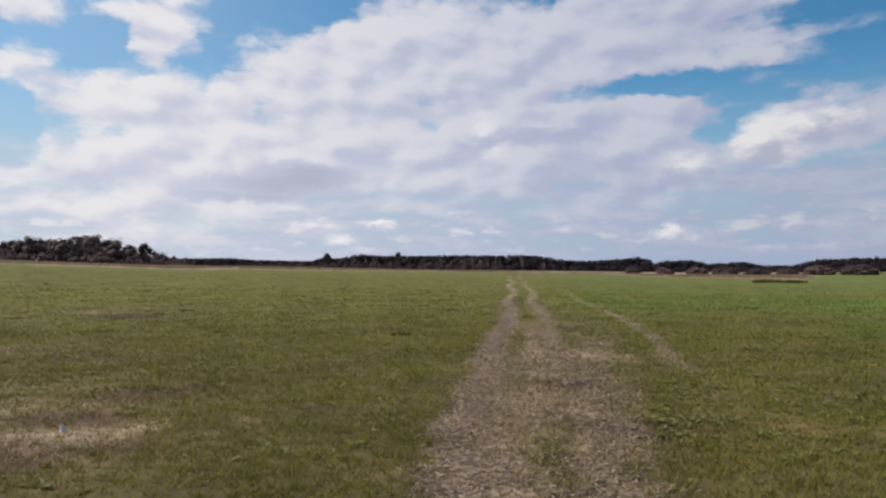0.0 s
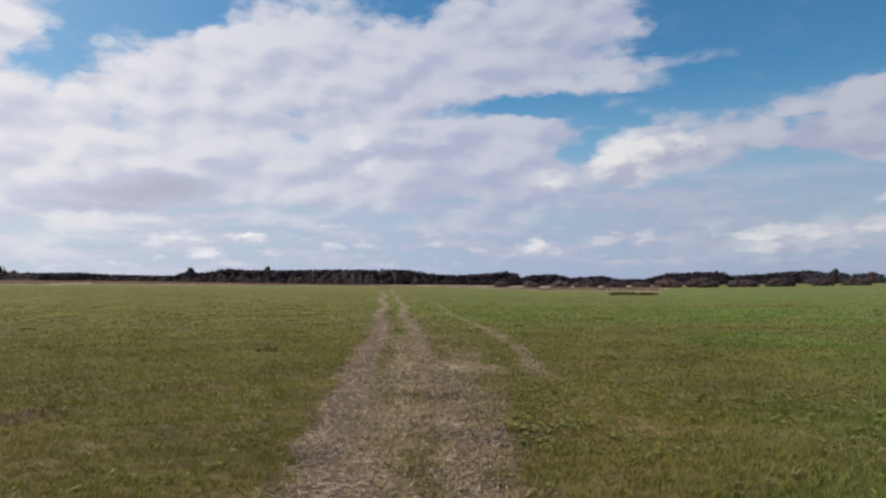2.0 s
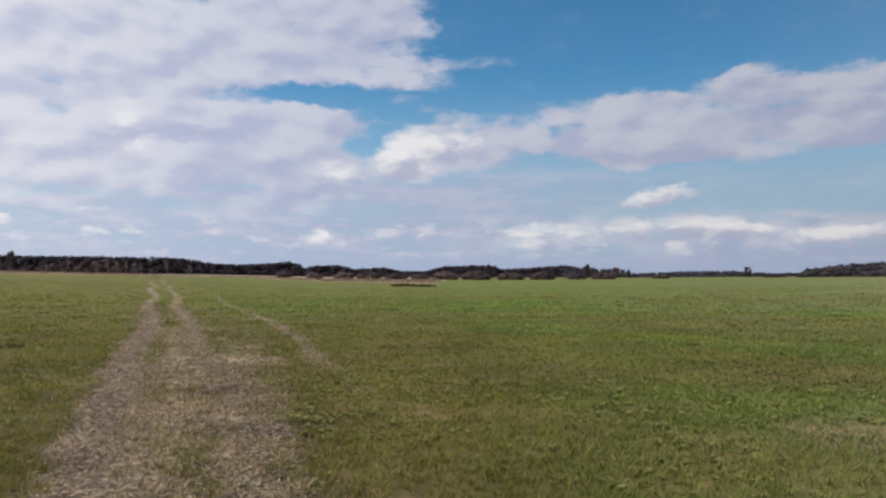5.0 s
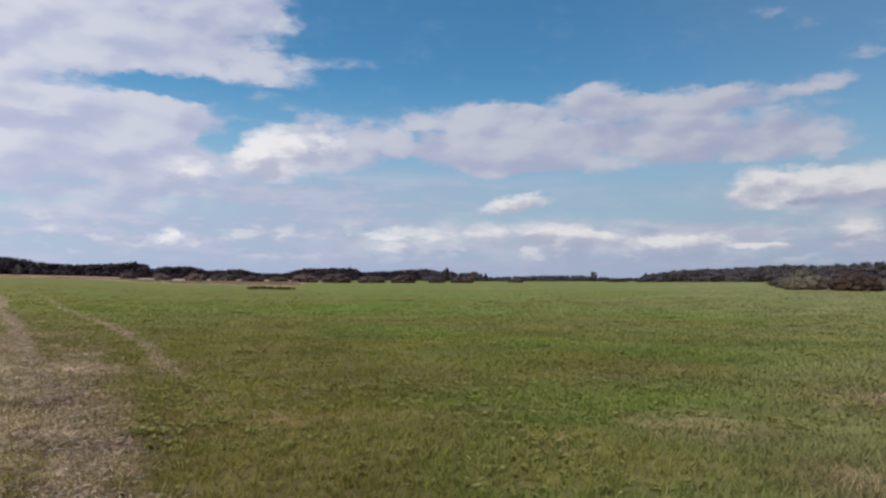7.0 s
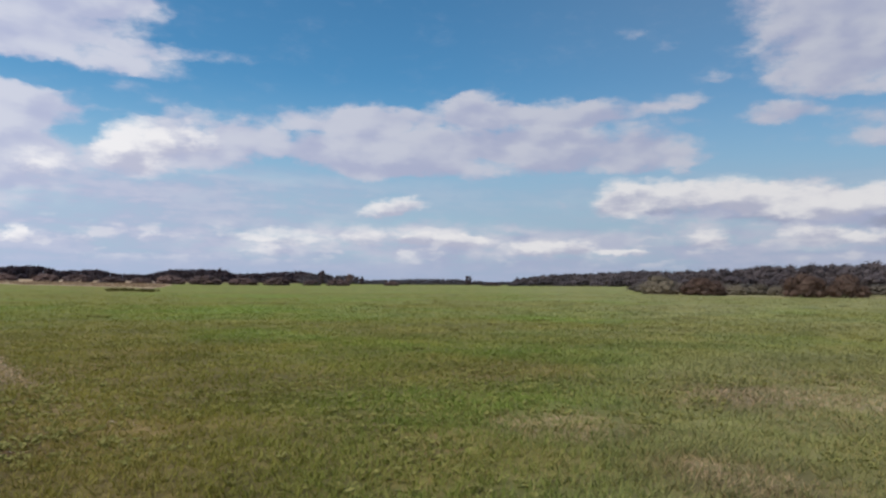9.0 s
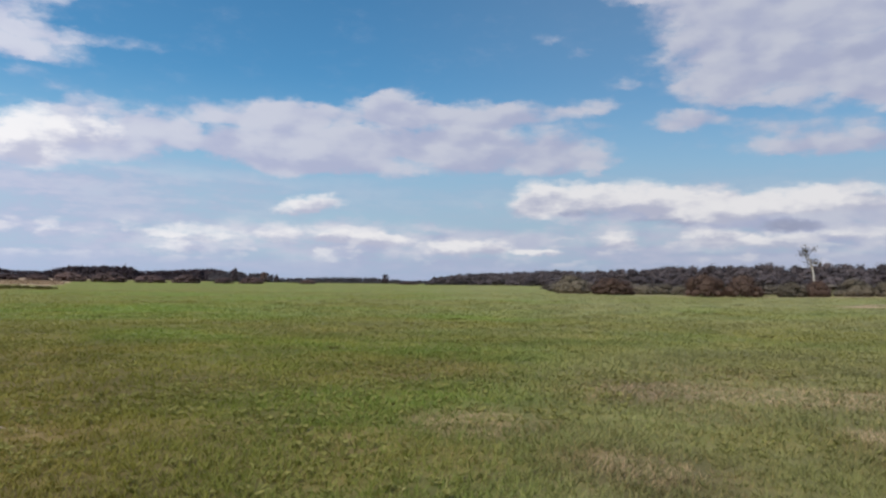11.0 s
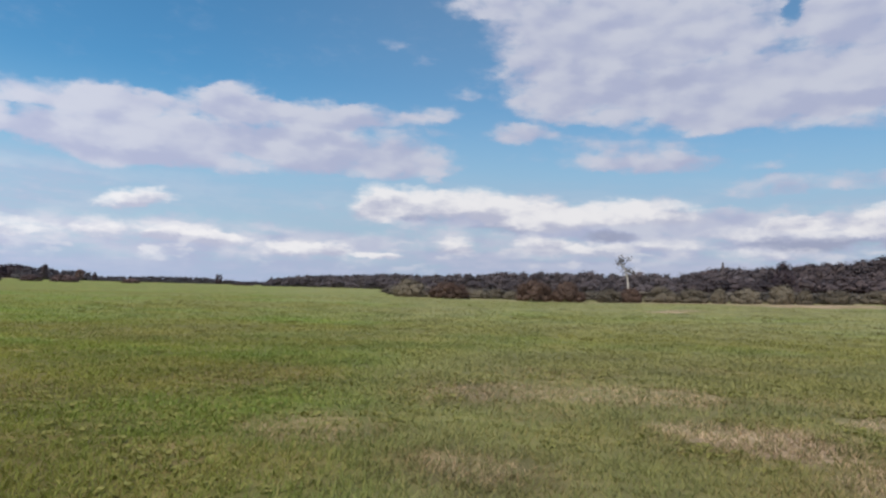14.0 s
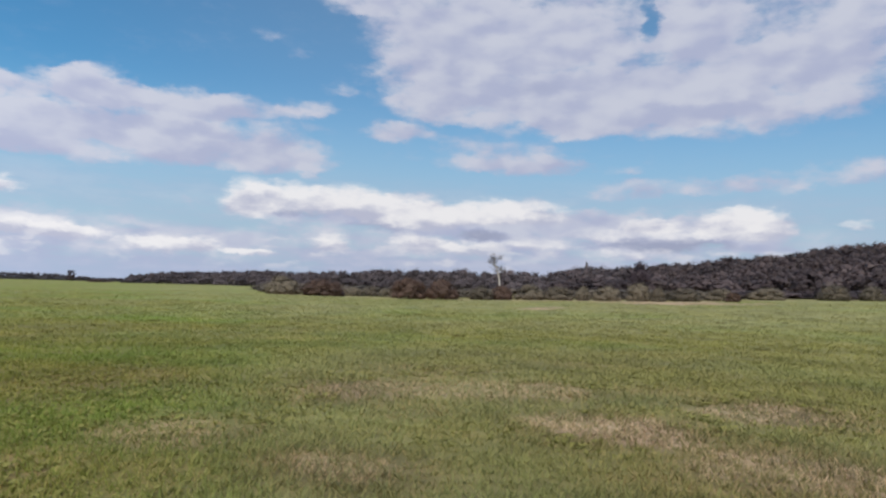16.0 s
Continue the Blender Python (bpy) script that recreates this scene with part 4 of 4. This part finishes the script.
def build_birch(az, dist, top, seed):
    """A half-dead birch: a bent white trunk, bare limbs in its upper half and a thin ragged crown."""
    rng = np.random.RandomState(seed)
    x, y = dist * math.sin(radians(az)), dist * math.cos(radians(az))
    high = elevation_high(az, dist, top)
    side = np.array([math.cos(radians(az)), -math.sin(radians(az)), 0.0])
    root = new("birch_tree")
    root.matrix_world = pose(x, y, float(ground_z(x, y)) - 0.05)
    tagged(root, "half-dead birch with a white trunk and thin crown", "tree")

    def spine(u):
        return side * (0.30 * math.sin(3.0 * u) - 0.75 * u * u) + np.array([0, 0, u * high])

    v, f = tube_along([spine(u) for u in np.linspace(0, 0.97, 12)], np.interp(np.linspace(0, 1, 12), [0, 0.12, 0.6, 1], [0.16, 0.12, 0.09, 0.03]), 8)
    part("trunk", mesh_from("trunk", v, f, [bark_birch], smooth=True), root, "peeling white birch trunk")
    tips = []
    for k in range(15):
        u = rng.uniform(0.42, 0.95)
        t, long = rng.uniform(0, 2 * math.pi), rng.uniform(0.35, 0.95) * (1.2 - 0.35 * u)
        out = np.array([math.cos(t), math.sin(t), 0]) * 0.5 + side * rng.choice([-1, 1]) * 0.8
        p = spine(u)
        pts = [p, p + out * long * 0.5 + np.array([0, 0, 0.6 * long]), p + out * long * 0.85 + np.array([0, 0, 1.0 * long]), p + out * long * 1.1 + np.array([0, 0, 1.15 * long])]
        v, f = tube_along(pts, [0.055, 0.04, 0.025, 0.012], 5)
        part("branch", mesh_from("branch", v, f, [bark_birch if k % 3 else bark_grey], smooth=True), root)
        if u > 0.60 or k % 3 == 0:
            tips += pts[2:]
    tips = np.array(tips)[rng.randint(len(tips), size=420)] + rng.normal(0, 0.24, (420, 3))
    a, b = rng.normal(0, 1, (420, 3)), rng.normal(0, 1, (420, 3))
    a, b = a / np.linalg.norm(a, axis=1)[:, None] * 0.11, b / np.linalg.norm(b, axis=1)[:, None] * 0.07
    v = np.stack([tips - a, tips - b, tips + a, tips + b], 1).reshape(-1, 3)
    me = mesh_from("crown", v, np.arange(1680).reshape(-1, 4), [leaf_willow])
    set_tone(me, np.full(1680, 0.3))
    part("crown", me, root, "sparse grey-green birch leaves")


build_birch(85.0, 101, 2.86, 301)
for k, (az, top, wide) in enumerate([(1.75, 0.93, 6), (2.45, 1.0, 5), (3.1, 0.92, 6), (3.7, 0.98, 5), (4.3, 0.95, 6), (4.72, 0.9, 5), (6.6, 0.9, 6), (8.3, 0.72, 6)]):
    plant("birch_tree", az, 612 + 3 * (k % 3), wide, elevation_high(az, 612, top), "birch", [bark_birch, leaf_willow], "slim pale birch at the edge of the dark plantation", "tree", "birches before the plantation", 260, 0.045, 330 + k)
for az, dist, top, kind, wide, mats, label, seed in [
        (-9.6, 630, 1.47, "broadleaf", 12, [bark_grey, leaf_dark], "dark pointed tree standing above the wood's edge", 310),
        (-3.7, 640, 1.55, "broadleaf", 8, [bark_grey, leaf_wood], "slim tree rising above the plantation", 311),
        (-23.3, 350, 2.2, "broadleaf", 8, [bark_grey, leaf_dark], "dark pine beside the broadleaf wood", 312),
        (32.2, 690, 0.84, "broadleaf", 9, [bark_grey, leaf_dark], "dark tree rising above the far wood", 313),
        (40.1, 520, 0.82, "broadleaf", 7, [bark_grey, leaf_dark], "dark tree at the end of the far wood", 314),
        (42.4, 520, 0.56, "broadleaf", 7, [bark_grey, leaf_wood], "olive tree at the end of the far wood", 315),
        (43.35, 520, 0.40, "conifer", 10, [bark_grey, leaf_dark], "slim dark spruce across the meadow", 316),
        (52.1, 560, 0.58, "broadleaf", 9, [bark_grey, leaf_dark], "lone dark tree far across the meadow", 317),
        (56.15, 450, 0.52, "conifer", 9, [bark_grey, leaf_dark], "slim dark spruce at the wood's corner", 318),
        (96.4, 150, 2.95, "broadleaf", 6.5, [bark_grey, leaf_dark], "tall dark tree standing before the hill wood", 319),
        (92.1, 205, 2.75, "conifer", 9, [bark_grey, leaf_hill_hazed], "pointed tree rising above the wood", 320),
        (78.2, 260, 1.85, "broadleaf", 7, [bark_grey, leaf_hill_hazed], "rounded tree rising above the wood", 321),
        (82.2, 250, 2.0, "broadleaf", 7, [bark_grey, leaf_hill_hazed], "rounded tree rising above the wood", 322)]:
    plant("tree", az, dist, wide, elevation_high(az, dist, top), kind, mats, label, "tree", "", 420 if dist > 300 else 900, 0.05 if dist > 300 else 0.036, seed)


# ---- grass and weeds ----
def blades(name, near, far, per_metre, count, high, wide, seed, label, fade_in=0.0, fade_out=0.0, sector=(-38, 118)):
    """Tufts of single-triangle blades between two distances over the meadow that lies ahead."""
    rng = np.random.RandomState(seed)
    az0, az1 = radians(sector[0]), radians(sector[1])
    tufts = int(per_metre * 0.5 * (far * far - near * near) * (az1 - az0))
    r, a = np.sqrt(rng.uniform(near * near, far * far, tufts)), rng.uniform(az0, az1, tufts)
    x, y = r * np.sin(a), r * np.cos(a)
    dry, bare, lush = cover_at(x, y)
    fade = np.clip((far - r) / max(fade_out, 0.01), 0, 1) * np.clip((r - near) / max(fade_in, 0.01), 0, 1)
    keep = (rng.uniform(0, 1, tufts) < fade) & (rng.uniform(0, 1, tufts) > np.clip(bare * 0.6 + np.clip(dry - 0.65, 0, 1) * 0.9, 0, 0.8))
    x, y, dry, bare, lush = x[keep], y[keep], dry[keep], bare[keep], lush[keep]
    tall = high * (0.55 + 0.9 * value_noise(x, y, 0.8, 3)) * (1 - 0.55 * dry) * (0.85 + 0.3 * lush)
    m = len(x) * count
    rep = lambda q: np.repeat(q, count)
    t = rng.uniform(0, 2 * math.pi, m)
    foot = rep(np.sqrt(1.0 / per_metre)) if np.ndim(per_metre) else np.sqrt(1.0 / per_metre)
    fx, fy = rep(x) + rng.normal(0, 0.35, m) * foot, rep(y) + rng.normal(0, 0.35, m) * foot
    fz = ground_z(fx, fy) + hummock(fx, fy) - 0.012
    h = rep(tall) * rng.uniform(0.5, 1.3, m)
    lean = h * rng.uniform(0.3, 1.7, m)
    w = wide * rng.uniform(0.6, 1.4, m)
    t2 = t + math.pi / 2 + rng.normal(0, 0.5, m)
    v = np.empty((m, 3, 3), np.float32)
    v[:, 0] = np.stack([fx + np.cos(t2) * w, fy + np.sin(t2) * w, fz], -1)
    v[:, 1] = np.stack([fx - np.cos(t2) * w, fy - np.sin(t2) * w, fz], -1)
    v[:, 2] = np.stack([fx + np.cos(t) * lean, fy + np.sin(t) * lean, fz + h], -1)
    me = mesh_from(name, v.reshape(-1, 3), np.arange(m * 3).reshape(m, 3), [grass_blade])
    set_cover(me, *(np.repeat(q, count * 3) for q in (dry, bare, lush)))
    tagged(new(name, me), label, "grass", kind="stuff")


GRASS_LABEL = "short mown meadow grass with dry blades"
blades("grass", 3.4, 11, 240, 6, 0.085, 0.0060, 21, GRASS_LABEL, 0.2, 4)
blades("grass", 0.3, 3.8, 160, 6, 0.085, 0.0060, 25, GRASS_LABEL, 0.1, 0.4)
blades("grass", 0.3, 14, 45, 5, 0.085, 0.009, 26, GRASS_LABEL, 0.1, 5, (118, 322))
blades("grass", 7, 25, 95, 5, 0.085, 0.0105, 22, GRASS_LABEL, 4, 10)
blades("grass", 15, 55, 30, 5, 0.070, 0.019, 23, GRASS_LABEL, 10, 34)
blades("grass", 30, 120, 4, 4, 0.055, 0.040, 27, GRASS_LABEL, 20, 70)


# ---- weeds, tussocks and straw ----
weed_leaf, n = material("weed_leaf")
finish(n, n.mix(n.add("ShaderNodeNewGeometry").outputs["Random Per Island"], (0.165, 0.165, 0.040), (0.340, 0.320, 0.105)), 0.5, 0.4)
tussock_leaf, n = material("tussock_blade")
finish(n, n.mix(n.add("ShaderNodeNewGeometry").outputs["Random Per Island"], (0.090, 0.085, 0.026), (0.170, 0.145, 0.045)), 0.65, 0.35)
sedge_leaf, n = material("dry_sedge")
finish(n, n.mix(n.add("ShaderNodeNewGeometry").outputs["Random Per Island"], (0.230, 0.165, 0.100), (0.450, 0.340, 0.225)), 0.7, 0.35)
straw_stalk, n = material("straw_stalk")
finish(n, n.mix(n.add("ShaderNodeNewGeometry").outputs["Random Per Island"], (0.27, 0.195, 0.135), (0.64, 0.52, 0.42)), 0.6, 0.1)


def lay(name, x, y, count, spread_out, high, leaf, wide, flat, mat, rng, label, category):
    """Clumps of pointed leaves, four corners each, at the places given."""
    m = len(x) * count
    rep = lambda q: np.repeat(q, count)
    grow = rep(rng.uniform(0.6, 1.35, len(x)))
    t = rng.uniform(0, 2 * math.pi, m)
    d = spread_out * grow * np.sqrt(rng.uniform(0, 1, m))
    fx, fy = rep(x) + d * np.cos(t), rep(y) + d * np.sin(t)
    fz = ground_z(fx, fy) + hummock(fx, fy)
    t2 = t + rng.normal(0, 0.6, m)
    size, rise = leaf * grow * rng.uniform(0.6, 1.3, m), high * grow * rng.uniform(0.4, 1.2, m)
    w = wide * grow * rng.uniform(0.7, 1.3, m)
    c, q = np.cos(t2), np.sin(t2)
    v = np.empty((m, 4, 3), np.float32)
    v[:, 0] = np.stack([fx, fy, fz - 0.01], -1)
    v[:, 1] = np.stack([fx + c * size * 0.55 - q * w, fy + q * size * 0.55 + c * w, fz + rise * (1.0 - 0.4 * flat)], -1)
    v[:, 2] = np.stack([fx + c * size, fy + q * size, fz + rise * (1.0 - 0.5 * flat)], -1)
    v[:, 3] = np.stack([fx + c * size * 0.55 + q * w, fy + q * size * 0.55 - c * w, fz + rise * (0.85 - 0.4 * flat)], -1)
    ids = np.arange(m * 4).reshape(m, 4)
    me = mesh_from(name, v.reshape(-1, 3), np.concatenate([ids[:, [0, 1, 2]], ids[:, [0, 2, 3]]]), [mat])
    return tagged(new(name, me), label, category, kind="stuff")


def scattered(rng, amount, r0, r1, a0, a1):
    r, a = np.sqrt(rng.uniform(r0 * r0, r1 * r1, amount)), np.radians(rng.uniform(a0, a1, amount))
    return r * np.sin(a), r * np.cos(a)


def build_small_growth():
    rng = np.random.RandomState(41)
    # broad-leaved weeds, thickest in a belt across the meadow
    x, y = scattered(rng, 6500, 5.2, 21, 12, 113)
    keep = (value_noise(x, y, 0.5, 3) > 0.52) & (cover_at(x, y)[0] < 0.4)
    x1, y1 = scattered(rng, 500, 5.5, 20, -36, 12)
    keep1 = cover_at(x1, y1)[0] < 0.3
    x, y = np.concatenate([x[keep], x1[keep1]]), np.concatenate([y[keep], y1[keep1]])
    lay("meadow_weeds", x, y, 6, 0.05, 0.042, 0.085, 0.023, 0.6, weed_leaf, rng, "low broad-leaved weeds among the grass", "weeds")
    # dark tussocks
    x, y = scattered(rng, 110, 9, 60, -37, 115)
    keep = cover_at(x, y)[0] < 0.3
    lay("grass_tussocks", x[keep], y[keep], 40, 0.17, 0.055, 0.08, 0.008, 0.2, tussock_leaf, rng, "dark taller grass tussocks in the meadow", "grass")
    # broken straw on the wheel tracks
    y = rng.uniform(1.9, 6.0, 16000) ** 2
    keys = [np.array(LEFT_RUT), np.array(RIGHT_RUT)]
    pick = rng.uniform(0, 1, 16000) < 0.62
    x = np.where(pick, np.interp(y, keys[0][:, 0], keys[0][:, 1]), np.interp(y, keys[1][:, 0], keys[1][:, 1])) + rng.normal(0, 0.24, 16000)
    lay("straw_litter", x, y, 1, 0.02, 0.02, 0.085, 0.005, 0.8, straw_stalk, rng, "broken pale straw lying on the wheel tracks", "straw")
    y = rng.uniform(1.9, 4.6, 15000) ** 2
    x = rng.uniform(-0.5, 4.6, 15000) * (0.8 + 0.022 * y)
    dry = cover_at(x, y)[0]
    keep = rng.uniform(0, 1, 15000) < np.clip(dry * 1.4 - 0.38, 0, 1)
    lay("straw_litter", x[keep], y[keep], 2, 0.05, 0.03, 0.10, 0.005, 0.7, straw_stalk, rng, "broken pale straw strewn between the wheel tracks", "straw")
    # brown sedge patch and the dry margin of the meadow
    x, y = scattered(rng, 16, 108, 119, 24.3, 27.7)
    keep = x > 0
    lay("sedge_patch", x[keep], y[keep], 70, 0.62, 0.32, 0.3, 0.035, 0.05, tussock_leaf, rng, "rough dark olive sedge clumps in the far meadow", "sedge")
    x, y = scattered(rng, 6000, 118, 330, -36, 28)
    dry = cover_at(x, y)[0]
    keep = (dry > 0.6) & (value_noise(x, y, 0.06, 2) > 0.4)
    lay("dry_margin", x[keep], y[keep], 10, 1.0, 0.35, 0.5, 0.08, 0.1, sedge_leaf, rng, "tall dry grass along the meadow's margin", "dry grass")


build_small_growth()


def leaf_blade():
    """One broad weed leaf, folded along its midrib and arching, 10 cm long."""
    steps = [(0.0, 0.004, 0.0), (0.02, 0.010, 0.016), (0.045, 0.021, 0.030), (0.07, 0.019, 0.036), (0.10, 0.002, 0.030)]
    v = [(s, k * w, z + abs(k) * 0.006) for s, w, z in steps for k in (-1, 0, 1)]
    f = [(3 * i + j, 3 * i + j + 3, 3 * i + j + 4, 3 * i + j + 1) for i in range(4) for j in (0, 1)]
    return mesh_from("leaf", v, f, [weed_leaf], smooth=True)


def build_weed_plants():
    """Rosettes of broad leaves that stand out of the grass nearest to the viewer."""
    rng = np.random.RandomState(61)
    leaf = leaf_blade()
    kinds = []
    for k in range(4):
        root = new("weed_plant")
        tagged(root, "low yellow-green broad-leaved weed rosette in the grass", "weed", "weed rosettes in the meadow")
        for q in range(7 + k):
            blade = part("leaf", leaf, root)
            size = rng.uniform(0.42, 0.75)
            blade.matrix_basis = pose(0, 0, 0.012, rng.uniform(-14, 14), rng.uniform(-50, -8), q * 360 / (7 + k) + rng.uniform(-20, 20)) @ Matrix.Diagonal((size, size, size, 1))
        kinds.append(root)
    x, y = scattered(rng, 420, 4.6, 10.5, 14, 112)
    keep = (value_noise(x, y, 0.5, 3) > 0.47) & (cover_at(x, y)[0] < 0.4)
    x1, y1 = scattered(rng, 40, 5.0, 10, -34, 8)
    keep1 = cover_at(x1, y1)[0] < 0.3
    places = list(zip(np.concatenate([x[keep], x1[keep1]])[:190], np.concatenate([y[keep], y1[keep1]])[:190]))
    for k, (px, py) in enumerate(places):
        m = pose(px, py, float(ground_z(px, py) + hummock(px, py)) - 0.004, 0, 0, rng.uniform(0, 360))
        if k < 4:
            kinds[k].matrix_world = m
        else:
            copy_thing(kinds[k % 4], m)


build_weed_plants()


# ---- stray things on the meadow ----
paper_white, n = material("white_paper")
finish(n, n.mix(n.noise(n.add("ShaderNodeNewGeometry").outputs["Position"], 60.0, 3), (0.62, 0.60, 0.58), (0.82, 0.80, 0.78)), 0.8)


def build_scrap(x, y):
    """A crumpled scrap of paper caught upright in the grass."""
    rng = np.random.RandomState(77)
    bm = bmesh.new()
    bmesh.ops.create_grid(bm, x_segments=8, y_segments=8, size=0.5)
    for v in bm.verts:
        u, w = v.co.x, v.co.y
        v.co = Vector((u * 0.05 * (1.2 - w), 0.015 * math.sin(7 * u) + rng.uniform(-0.006, 0.006), (w + 0.5) * 0.10 + rng.uniform(-0.006, 0.006)))
    bmesh.ops.solidify(bm, geom=bm.faces[:], thickness=0.002)
    me = bpy.data.meshes.new("paper_scrap")
    bm.to_mesh(me), bm.free()
    me.materials.append(paper_white)
    ob = new("paper_scrap", me)
    ob.matrix_world = pose(x, y, float(ground_z(x, y)) - 0.01, 8, -12, 30)
    tagged(ob, "small crumpled white paper scrap caught in the grass", "paper")


def build_stick(x, y):
    """A pale bent stalk lying across the wheel track."""
    v, f = [], []
    sides, steps = 6, 7
    for k in range(steps):
        u = k / (steps - 1)
        r = 0.014 * (1 - 0.5 * u)
        for q in range(sides):
            a = 2 * math.pi * q / sides
            v.append((0.52 * (u - 0.5), 0.05 * math.sin(3 * u) + r * math.cos(a), 0.03 + 0.02 * math.sin(5 * u) + r * math.sin(a)))
    for k in range(steps - 1):
        for q in range(sides):
            f.append((k * sides + q, k * sides + (q + 1) % sides, (k + 1) * sides + (q + 1) % sides, (k + 1) * sides + q))
    ob = new("dry_stalk", mesh_from("dry_stalk", v, f, [straw_stalk], smooth=True))
    ob.matrix_world = pose(x, y, float(ground_z(x, y)) + 0.0, 0, 0, -12)
    tagged(ob, "pale dry stalk lying across the wheel track", "stalk")


build_scrap(-3.82, 7.0)
build_stick(1.83, 18.6)
